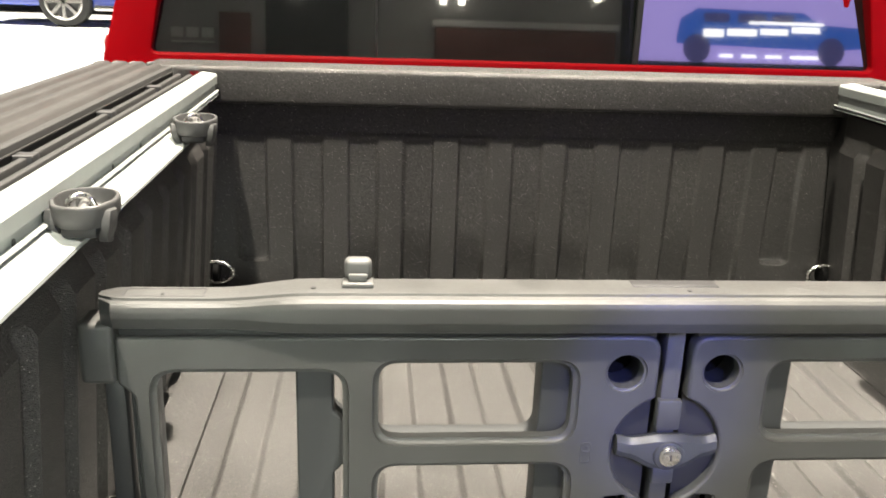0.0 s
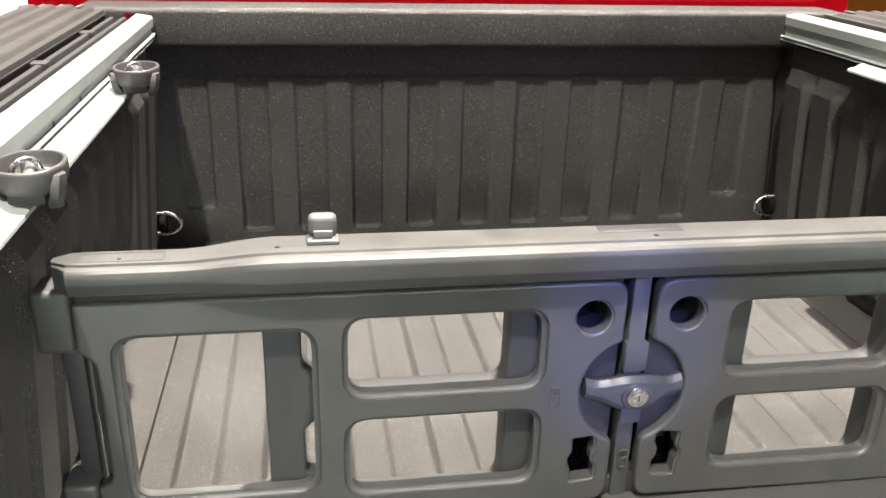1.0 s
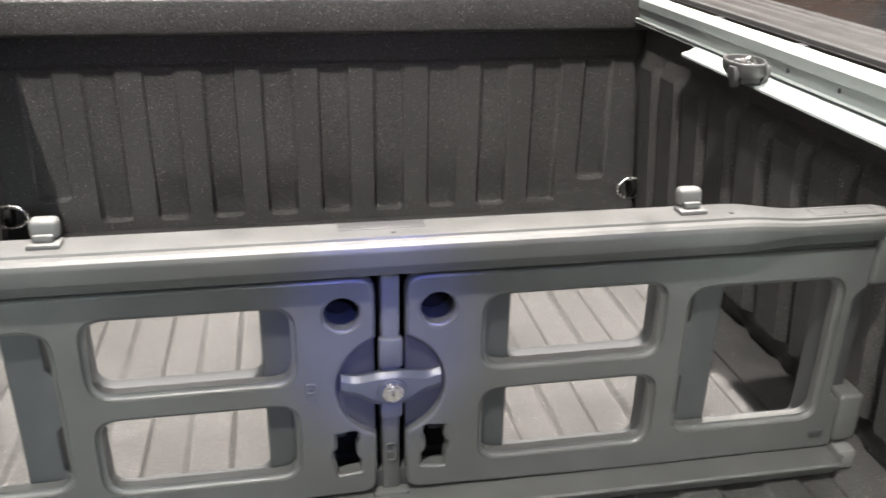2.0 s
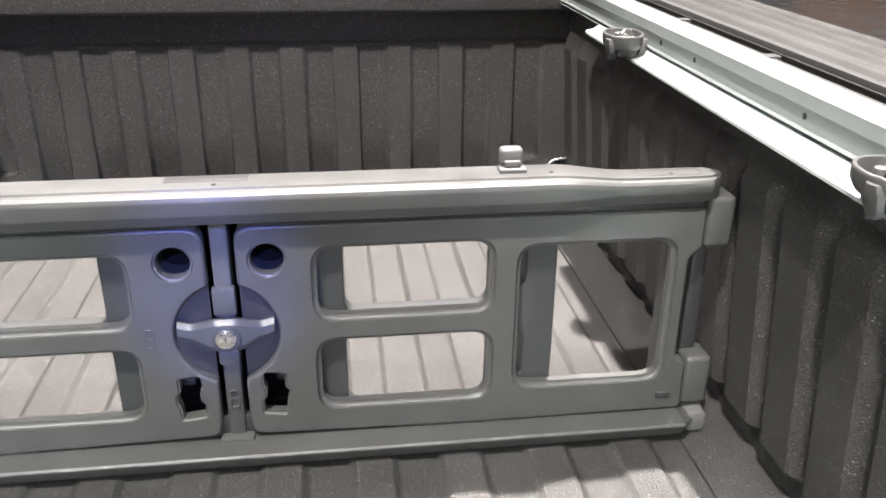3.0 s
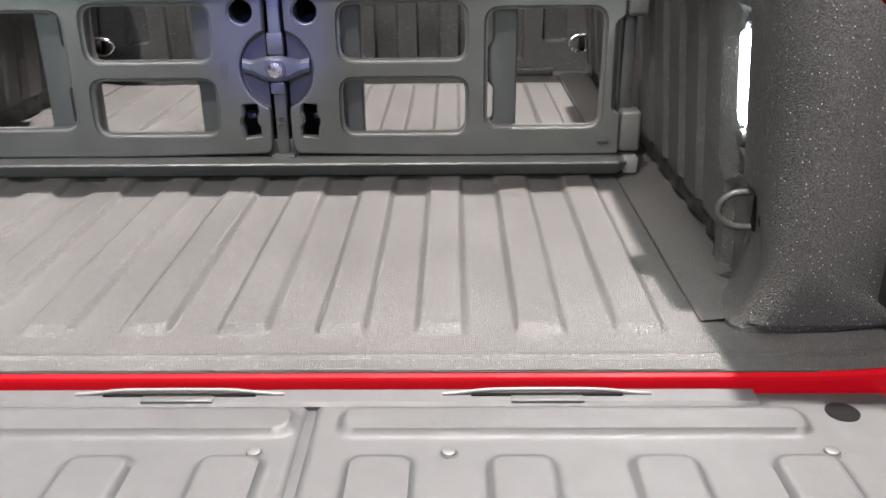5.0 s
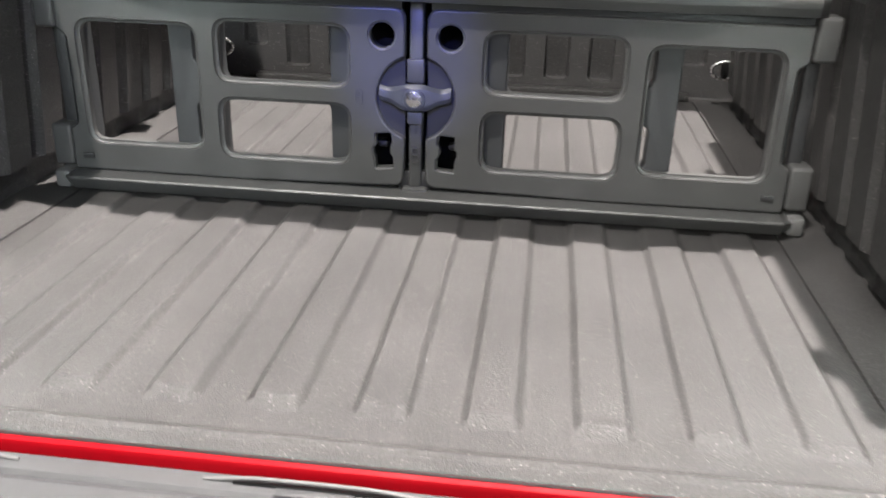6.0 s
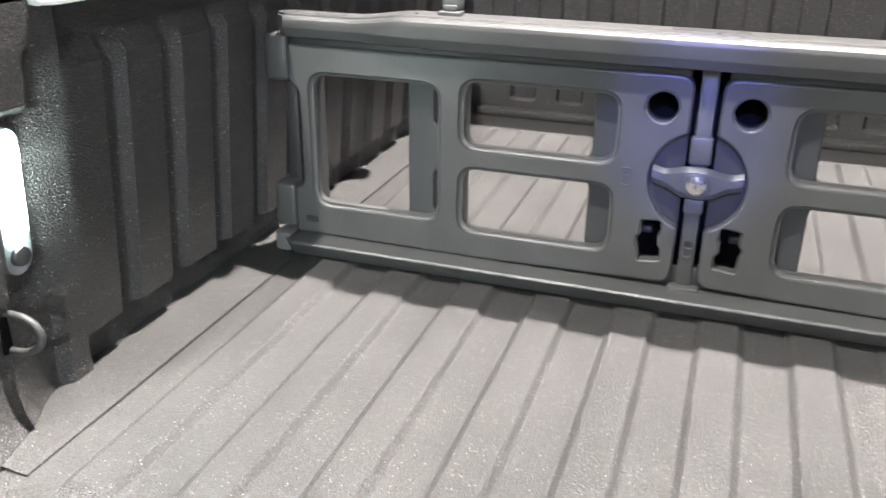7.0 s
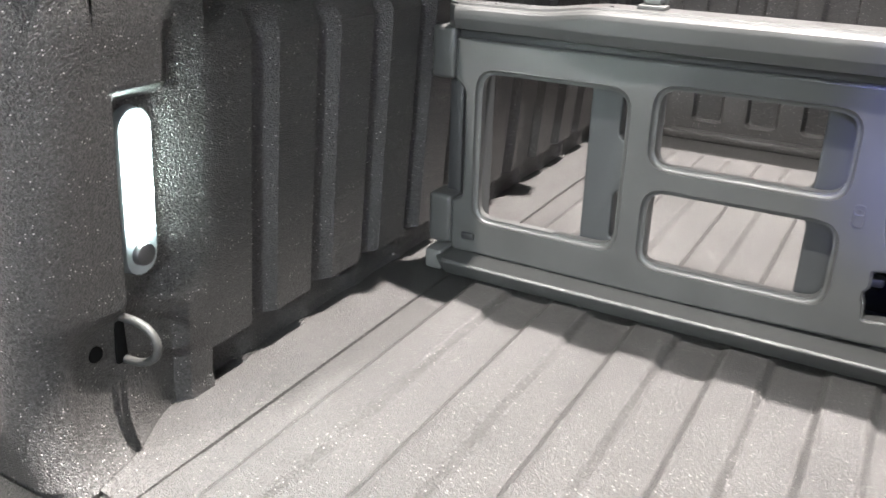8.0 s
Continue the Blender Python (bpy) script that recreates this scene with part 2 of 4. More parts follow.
def rounded(points, radius, n=5):
    """The corners of a polygon, rounded. radius: one, or one for each corner."""
    out = []
    radii = radius if isinstance(radius, (list, tuple)) else [radius] * len(points)
    for i, p in enumerate(points):
        p, a, b = Vector(p), Vector(points[i - 1]), Vector(points[(i + 1) % len(points)])
        r = radii[i]
        if r <= 0:
            out.append(p)
            continue
        u, v = (a - p).normalized(), (b - p).normalized()
        half = math.acos(max(-1, min(1, u.dot(v)))) / 2
        d = min(r / math.tan(half), 0.49 * (a - p).length, 0.49 * (b - p).length)
        p0, p1 = p + u * d, p + v * d
        for k in range(n + 1):
            t = k / n
            out.append(p0 * (1 - t) ** 2 + p * 2 * t * (1 - t) + p1 * t**2)
    return out


def rect(x0, x1, z0, z1, radius):
    return rounded([(x0, z0), (x1, z0), (x1, z1), (x0, z1)], radius)


def disc(x, z, r, n=28):
    return [Vector((x + r * math.cos(t), z + r * math.sin(t))) for t in np.linspace(0, 2 * math.pi, n, endpoint=False)]


def plate(name, outlines, y0, y1, bevel, mat, parent, label="", steps=2):
    """An upright plate between y0 and y1: the first outline, in (x, z), less the others, with rounded edges."""
    curve = bpy.data.curves.new(name, "CURVE")
    curve.dimensions, curve.fill_mode = "2D", "BOTH"
    curve.extrude, curve.bevel_depth, curve.bevel_resolution, curve.offset = (y1 - y0) / 2 - bevel, bevel, steps, -bevel
    for line in outlines:
        s = curve.splines.new("POLY")
        s.points.add(len(line) - 1)
        for pt, p in zip(s.points, line):
            pt.co = (p[0], p[1], 0, 1)
        s.use_cyclic_u = True
    ob = new(name, curve)
    ob.matrix_world = pose(0, (y0 + y1) / 2, 0, 90, 0, 0)
    bpy.context.view_layer.update()
    me = bpy.data.meshes.new_from_object(ob.evaluated_get(bpy.context.evaluated_depsgraph_get()))
    me.transform(ob.matrix_world)
    bpy.data.objects.remove(ob)
    bpy.data.curves.remove(curve)
    bm = bmesh.new()
    bm.from_mesh(me)
    bmesh.ops.remove_doubles(bm, verts=bm.verts, dist=1e-5)
    return part(name, bm, mat, parent, label, 40)


def offset(points, d):
    """The polygon grown by d (shrunk where d is negative)."""
    pts = [Vector(p) for p in points]
    n = len(pts)
    turn = 1 if sum(pts[i - 1].x * pts[i].y - pts[i].x * pts[i - 1].y for i in range(n)) > 0 else -1
    out = []
    for i in range(n):
        a, b = (pts[i] - pts[i - 1]).normalized(), (pts[(i + 1) % n] - pts[i]).normalized()
        m = Vector((a.y + b.y, -a.x - b.x))
        m = m.normalized() if m.length > 1e-6 else Vector((a.y, -a.x))
        out.append(pts[i] + m * (turn * d / max(0.5, m.dot(Vector((a.y, -a.x))))))
    return out


def spread(points):
    """The polygon without doubled points."""
    return [p for i, p in enumerate(points) if (Vector(p) - Vector(points[i - 1])).length > 1e-4]


def moulding(name, outline, opens, y0, y1, edge, mat, parent, label=""):
    """A moulded upright panel: a flat front at y0 with a rounded outer edge, and openings, each with the
    radius of its own rounded lip, that run back to y1."""
    loops = [(spread(outline), edge, 0)] + [(spread(o), b, 1) for o, b in opens]
    bm = bmesh.new()
    for y, k in ((y0, 0), (y1, 1)):
        curve = bpy.data.curves.new(name, "CURVE")
        curve.dimensions, curve.fill_mode = "2D", "BOTH"
        for line, b, inner in loops:
            line = offset(line, -b) if inner == k else line
            sp = curve.splines.new("POLY")
            sp.points.add(len(line) - 1)
            for pt, p in zip(sp.points, line):
                pt.co = (p[0], p[1], 0, 1)
            sp.use_cyclic_u = True
        ob = new(name, curve)
        bpy.context.view_layer.update()
        me = bpy.data.meshes.new_from_object(ob.evaluated_get(bpy.context.evaluated_depsgraph_get()))
        me.transform(pose(0, y, 0, 90, 0, 0))
        bm.from_mesh(me)
        bpy.data.objects.remove(ob)
        bpy.data.curves.remove(curve)
    for line, b, inner in loops:
        steps = 6 if b > 0.005 else 4
        rings = []
        for k in range(steps + 1):
            a = k / steps * math.pi / 2
            off = -b * math.sin(a) if inner else -b * (1 - math.sin(a))
            depth = b * (1 - math.cos(a))
            if inner:
                off, depth = -b * (1 - math.cos(a)), b * math.sin(a)
            rings.append([bm.verts.new((p.x, y0 + depth, p.y)) for p in offset(line, off)])
        last = offset(line, -b) if inner else line
        rings.append([bm.verts.new((p[0], y1, p[1])) for p in last])
        n = len(line)
        for r, q in zip(rings, rings[1:]):
            for i in range(n):
                bm.faces.new((r[i], r[(i + 1) % n], q[(i + 1) % n], q[i]))
    bmesh.ops.remove_doubles(bm, verts=bm.verts, dist=2e-5)
    ob = part(name, bm, mat, parent, label, 35)
    # keep the flat front flat: a crease where the lips begin
    bm = bmesh.new()
    bm.from_mesh(ob.data)
    for e in bm.edges:
        if sum(abs(f.normal.y) > 0.9999 for f in e.link_faces) == 1:
            e.smooth = False
    bm.to_mesh(ob.data)
    bm.free()
    return ob


def ramp(t, a, b):
    """0 at a, 1 at b, eased."""
    t = max(0.0, min(1.0, (t - a) / (b - a)))
    return t * t * (3 - 2 * t)


def slope(t, a, b):
    """0 at a, 1 at b, straight between."""
    return max(0.0, min(1.0, (t - a) / (b - a)))


# ---- the hall ----
hall = 24
for nm, x0, x1, y0, y1, z0, z1, mat in (
    ("floor", -hall, hall, -hall, hall + 12, GROUND - 0.2, GROUND, HALL_FLOOR),
    ("wall_north", -hall, hall, hall + 12, hall + 12.3, GROUND, CEILING, HALL_DARK),
    ("wall_south", -hall, hall, -hall - 0.3, -hall, GROUND, CEILING, HALL_DARK),
    ("wall_east", hall, hall + 0.3, -hall, hall + 12, GROUND, CEILING, HALL_DARK),
    ("wall_west", -hall - 0.3, -hall, -hall, hall + 12, GROUND, CEILING, HALL_DARK),
    ("ceiling", -hall, hall, -hall, hall + 12, CEILING, CEILING + 0.3, HALL_DARK),
):
    tagged(part(nm, box(x0, x1, y0, y1, z0, z1), mat), {"floor": "glossy white exhibition hall floor", "ceiling": "dark exhibition hall ceiling"}.get(nm, "dark exhibition hall wall"), nm.split("_")[0], kind="structure")

# ---- the pickup truck ----
truck = thing("pickup_truck", (0, 0, GROUND), "red pickup truck with black lined bed and lowered tailgate", "pickup truck")

RIDGES = [s * (0.0585 + 0.117 * k) for k in range(5) for s in (-1, 1)]
DIP = 0.0080


def floor_place(x, y):
    # raised ribs that slope off at their ends
    ends = ramp(y, -0.612, -0.588) * (1 - ramp(y, 0.80, 0.84))
    up = max(1 - ramp(abs(x - c), 0.0215, 0.0340) for c in RIDGES) * ends
    lip = 0.003 * ramp(y, -0.650, -0.655) + 0.0022 * (1 - ramp(abs(y + 0.661), 0.002, 0.006)) if y < -0.64 else 0
    return (x, y, -DIP + DIP * up + lip)


floor_x = sorted({round(x, 4) for x in np.arange(-0.600, 0.6001, 0.0025)})
floor_y = [*np.arange(-0.692, -0.54, 0.004), *np.arange(-0.53, 0.78, 0.03), *np.arange(0.79, 0.965, 0.006)]
grid("bed_floor", floor_x, floor_y, floor_place, LINER, truck, "ribbed bed floor with sprayed black liner")

# a shallow pressed dimple beside the divider
bm = bmesh.new()
bmesh.ops.create_uvsphere(bm, u_segments=20, v_segments=10, radius=0.012, matrix=pose(-0.472, -0.197, -0.0105) @ Matrix.Diagonal((1, 1, 0.22, 1)))
part("floor_dimple", bm, LINER, truck)


def ledge_place(s):
    def place(x, y):
        z = -0.0068 + 0.0045 * ramp(x, 0.606, 0.650) - 0.008 * (1 - ramp(x, 0.6010, 0.6032))
        return (s * x, y, z)
    return place


def corner_place(s):
    def place(x, y):
        return (s * x, y, -DIP - 0.001 + 0.30 * max(0, x - 0.70) ** 1.6 + 0.002 * ramp(y, -0.652, -0.658))
    return place


RIB = 0.1075
# where the first raised pad begins, and the places of lamp, hole and ring, on the left and right sides
FIRST = {-1: -0.410, 1: -0.382}
LAMP_AT = {-1: -0.490, 1: -0.464}
HOLE_AT = {-1: -0.550, 1: -0.534}
RING_AT = {-1: -0.516, 1: -0.499}
CREASES = (-0.025, 0.0, 0.064, 0.075)


def rib(y, first):
    """How far a side wall's pads stand in, 0 to 1."""
    u = (y - first + 0.030) % RIB - 0.030
    return slope(u, CREASES[0], CREASES[1]) - slope(u, CREASES[2], CREASES[3])


def wall_x(y, z, s):
    """The inner face of the bed's side, from the tailgate post to the front; it leans in a little."""
    f, lamp = FIRST[s], LAMP_AT[s]
    x = 0.6735 - 0.080 * max(0, min(z, 0.40))
    if y > f:
        # raised pads with a slanting top, hollow at the foot
        pad_in = rib(y, f)
        x += 0.017 * (1 - pad_in * (1 - slope(z, 0.370, 0.402)) * slope(z, 0.040, 0.045))
        x += 0.004 * pad_in * (1 - slope(z, 0.040, 0.045)) * (1 - ramp(y, 0.84, 0.87))
    else:
        # bed of the lamp with a slanting flank up to the first pad, and the pocket round the tie-down ring
        x += 0.017 * ramp(y, lamp - 0.027, lamp - 0.019) * (1 - slope(y, f - 0.058, f)) * (1 - ramp(z, 0.333, 0.347)) * ramp(z, 0.118, 0.158)
        x += 0.012 * slope(y, f - 0.052, f - 0.036) * (1 - slope(y, f - 0.032, f)) * ramp(z, 0.334, 0.346) * (1 - slope(z, 0.380, 0.404))
        corner = max(0, 0.060 - (f - 0.022 - y)) * 0.55
        x += 0.012 * (1 - ramp(z + corner, 0.126, 0.146)) * ramp(y, f - 0.190, f - 0.120) * (1 - ramp(y, f - 0.048, f - 0.030))
    # foot that flares onto the floor, and the turned-out front edge
    x -= 0.040 * (1 - slope(z, -0.004, 0.095)) ** 2.2 * (1 - ramp(y, f - 0.150, f - 0.045))
    return x - 0.003 * (1 - ramp(z, -0.002, 0.010)) + 0.030 * ramp(y, 0.875, 0.905)


def side_wall(s):
    far = -0.02 if s < 0 else 0.0
    f = FIRST[s]
    edges = [f + k * RIB + c for k in range(0, 13) for c in (*CREASES, 0.022, 0.044)]
    ys = [y for y in edges if f - 0.001 < y < 0.86]
    ys = sorted([*ys, *np.arange(0.866, 0.951, 0.007), *np.arange(f - 0.0045, -0.557, -0.0045), *([-0.562, -0.569, -0.576] if s < 0 else [])], reverse=True)
    keys = [("y", y) for y in ys] + [("a", a) for a in np.arange(6, 91, 7)] + [("o", d) for d in (0.01, 0.03, 0.06, 0.10, 0.14, 0.20)]
    zs = [-0.045, -0.012, -0.004, 0.0, 0.004, 0.009, 0.014, 0.02, 0.028, 0.034, 0.040, 0.045, *np.arange(0.056, 0.17, 0.008), *np.arange(0.18, 0.33, 0.018), 0.334, *np.arange(0.337, 0.356, 0.003), 0.363, 0.370, 0.378, 0.386, 0.394, 0.402, 0.412, 0.421, 0.43, 0.446]

    def place(k, z):
        kind, v = k
        # the tailgate post turns in with a radius that grows upwards
        edge, end = -0.550 + far + 0.15 * (min(z, 0.43) - 0.19), -0.556 + far
        r = max(0.018, edge + 0.610 - far) if z > 0.0 else 0.024
        if kind == "y":
            y = v + (edge - end) * (1 - ramp(v, end, -0.505 + far))
            return (s * wall_x(v, z, s), y, z)
        base = wall_x(end, z, s)
        fall = 0.085 * ramp(z, 0.30, 0.445)
        if kind == "a":
            a = radians(v)
            z -= fall * (1 - math.cos(a)) ** 1.3
            return (s * (base + r * (1 - math.cos(a))), edge - r * math.sin(a), z)
        return (s * (base + r + v), edge - r, z - fall)
    return grid("bed_side_wall", keys, zs, place, LINER, truck, "ribbed bed side lined in textured black", 22)


for s in (-1, 1):
    grid("floor_edge_strip", [0.6010, 0.6020, 0.6032, 0.612, 0.625, 0.64, 0.655, 0.672, 0.69, 0.71, 0.73], np.arange(-0.575 if s > 0 else -0.595, 0.97, 0.03), ledge_place(s), LINER, truck)
    grid("floor_corner", np.arange(0.5995, 0.82, 0.006), [-0.692, -0.67, -0.658, -0.655, -0.652, -0.64, -0.60, -0.575, -0.55, -0.50], corner_place(s), LINER, truck)
    side_wall(s)
    # closed top behind the rails and outer body side
    part("box_inner_panel", box(*sorted((s * 0.718, s * 0.740)), -0.58, 0.97, 0.02, 0.44, 0.004), PLASTIC_DARK, truck)
    part("bed_outer_side", box(*sorted((s * 0.85, s * 0.98)), -0.56, 1.06, -0.35, 0.455, 0.03, 4), RED, truck, "red painted outer bed side")
    part("tailgate_jamb", box(*sorted((s * 0.790, s * 0.97)), -0.640, -0.585, 0.03, 0.462, 0.008), PLASTIC_DARK, truck)
    part("jamb_bolt", cylinder((s * 0.815, -0.639, 0.155), (s * 0.815, -0.649, 0.155), 0.012, n=16, bevel=0.003), PLASTIC_DARK, truck)


part("under_floor", box(-0.75, 0.75, -0.685, 1.02, -0.075, -0.040, 0.002), PLASTIC_DARK, truck)

# front wall with pressed pockets
POCKETS = [(0.1185 * k, 0.030) for k in range(-4, 5)] + [(-0.5925, 0.083), (0.5925, 0.083)]


def front_place(x, z):
    deep = 0
    for c, bottom in POCKETS:
        if abs(x - c) < 0.06:
            low = max(0, bottom + 0.012 - z) / 0.012
            across = max(0, (abs(x - c) - 0.017) / 0.016)
            depth = 0.0065 + 0.0125 * (1 - ramp(z, bottom + 0.008, bottom + 0.130))
            deep = max(deep, depth * (1 - ramp((across**2 + low**2) ** 0.5, 0.72, 1.02)) * (1 - ramp(z, 0.350, 0.374)))
    return (x, 0.965 + deep + 0.006 * ramp(z, 0.364, 0.372) + 0.03 * ramp(z, -0.01, 0.0) - 0.03, z)


front_x = np.arange(-0.76, 0.7601, 0.004)
front_z = [-0.012, 0.0, *np.arange(0.010, 0.115, 0.002), *np.arange(0.13, 0.355, 0.03), *np.arange(0.358, 0.385, 0.003), 0.40, 0.45]
grid("front_wall", front_x, front_z, front_place, LINER, truck, "front bed wall with pressed vertical pockets")
part("front_wall_top", box(-0.79, 0.79, 0.914, 1.03, 0.435, 0.510, 0.010, 3), LINER, truck, "overhanging front rail in black liner")
part("front_floor_lip", box(-0.59, 0.59, 0.935, 0.968, -0.008, 0.012, 0.004), LINER, truck)

# sill and tailgate
sill = [(0, 0.0), (-0.003, 0.0), (-0.0080, -0.0025), (-0.0105, -0.0075), (-0.011, -0.05), (0.02, -0.05), (0.02, -0.004)]
sweep("bed_sill", sill, [((x, -0.690, -0.0080 + 0.30 * max(0, abs(x) - 0.70) ** 1.6), (0, 1, 0), (0, 0, 1)) for x in np.linspace(-0.77, 0.77, 40)], RED, truck, "red painted sill edge")

# a solid black strip draws the shade of the gap at the liner's edge
part("sill_gap_strip", box(-0.70, 0.70, -0.6932, -0.6915, -0.030, -0.0062, 0.0008), RUBBER, truck, "black strip for the dark gap along the sill")
gate = hang(new("tailgate"), truck, "lowered grey split tailgate")
GATE_Z = -0.0265
SPLIT = 0.160


def pad(x, y, x0, x1, y0, y1, r=0.018, edge=0.0065):
    """1 on a rounded pressed panel, falling to 0 over its edge."""
    dx, dy = abs(x - (x0 + x1) / 2) - (x1 - x0) / 2 + r, abs(y - (y0 + y1) / 2) - (y1 - y0) / 2 + r
    d = (max(dx, 0) ** 2 + max(dy, 0) ** 2) ** 0.5 + min(max(dx, dy), 0) - r
    return 1 - ramp(d, -edge, 0)


def gate_leaf(x0, x1, pads):
    def place(x, y):
        up = max(pad(x, y, *p) for p in pads)
        edge = ramp(min(x - x0, x1 - x), 0, 0.006)
        return (x, y, GATE_Z - 0.006 + 0.006 * edge + 0.007 * up)
    leaf = grid("tailgate_leaf", [*np.arange(x0, x1, 0.004), x1], [*np.arange(-1.23, -0.86, 0.02), *np.arange(-0.85, -0.7229, 0.004)], place, GATE_GREY, gate, "grey pressed tailgate leaf")
    return leaf


right_pads = [(0.191, 0.664, -0.784, -0.734)] + [(0.205 + 0.1325 * k, 0.273 + 0.1325 * k, -1.14, -0.815) for k in range(4)]
left_pads = [(-0.66, 0.148, -0.784, -0.734)] + [(0.065 - 0.1255 * k, 0.132 - 0.1255 * k, -1.14, -0.815) for k in range(6)]
gate_leaf(SPLIT + 0.003, 0.790, right_pads)
gate_leaf(-0.790, SPLIT - 0.003, left_pads)
part("tailgate_core", box(-0.785, 0.785, -1.225, -0.72, -0.105, -0.046, 0.01), PLASTIC_DARK, gate)
bm = box(SPLIT - 0.011, SPLIT + 0.0085, -1.22, -0.708, GATE_Z - 0.012, GATE_Z - 0.004, 0.003)
part("split_trim", bm, GATE_GREY, gate)
for bx in (-0.56, -0.365, -0.175, 0.116, 0.303, 0.667):
    part("bolt", cylinder((bx, -0.809, GATE_Z - 0.002), (bx, -0.809, GATE_Z + 0.0030), 0.0088, 0.0070, n=18, bevel=0.0018), BOLT, gate, "dull grey bolt head")
    part("washer", cylinder((bx, -0.809, GATE_Z - 0.003), (bx, -0.809, GATE_Z + 0.0006), 0.0098, n=20), PLASTIC_DARK, gate)
sweep("hinge_strip", [(-0.7025, -0.0230), (-0.7040, -0.0217), (-0.7255, -0.0228), (-0.7300, -0.0262), (-0.7300, -0.058), (-0.7025, -0.058)], [((x, 0, 0), (0, 1, 0), (0, 0, 1)) for x in np.linspace(-0.625, 0.625, 9)], GATE_GREY, gate)
# dark blocks added so that less of the red sill shows to the camera
for s in (-1, 1):
    part("sill_mask", box(*sorted((s * 0.627, s * 0.765)), -0.7300, -0.7028, -0.058, -0.0275, 0.002), PLASTIC_DARK, gate, "dark block that hides the sill's lower red")
# the holes' darkness is painted by flat black discs; nothing is cut
for hx in (-0.705, 0.705):
    part("gate_hole_disc", cylinder((hx, -0.742, GATE_Z - 0.004), (hx, -0.742, GATE_Z + 0.0012), 0.017, n=24), HOLE_SHADE, gate, "black disc in place of a round hole")
for lx0, lx1 in ((-0.095, 0.128), (0.296, 0.516), (-0.50, -0.285)):
    pts = [(lx0 + (lx1 - lx0) * t, -0.7125 + 0.002 * math.sin(math.pi * t), -0.0222 + 0.0045 * ramp(t, 0, 0.25) * (1 - ramp(t, 0.72, 1))) for t in np.linspace(0, 1, 18)]
    tube("hinge_slot_lip", pts, 0.0024, CLIP_GREY, gate, "pale bent metal lip")
    mx = (lx0 + lx1) / 2
    part("slot_plate", box(mx - 0.038, mx + 0.038, -0.7270, -0.7150, -0.030, -0.0212, 0.0008), GATE_GREY, gate)
    # a solid black strip paints the shade under the lip
    part("slot_shade", box(lx0 + 0.03, lx1 - 0.03, -0.7165, -0.7130, -0.030, -0.0202, 0.001), HOLE_SHADE, gate, "black strip for the hinge slot's shade")

# rails on both bed sides: an aluminium channel with a slot, a round lower bead and a sloping tie-down track
CAP_Z = {-1: 0.496, 1: 0.506}
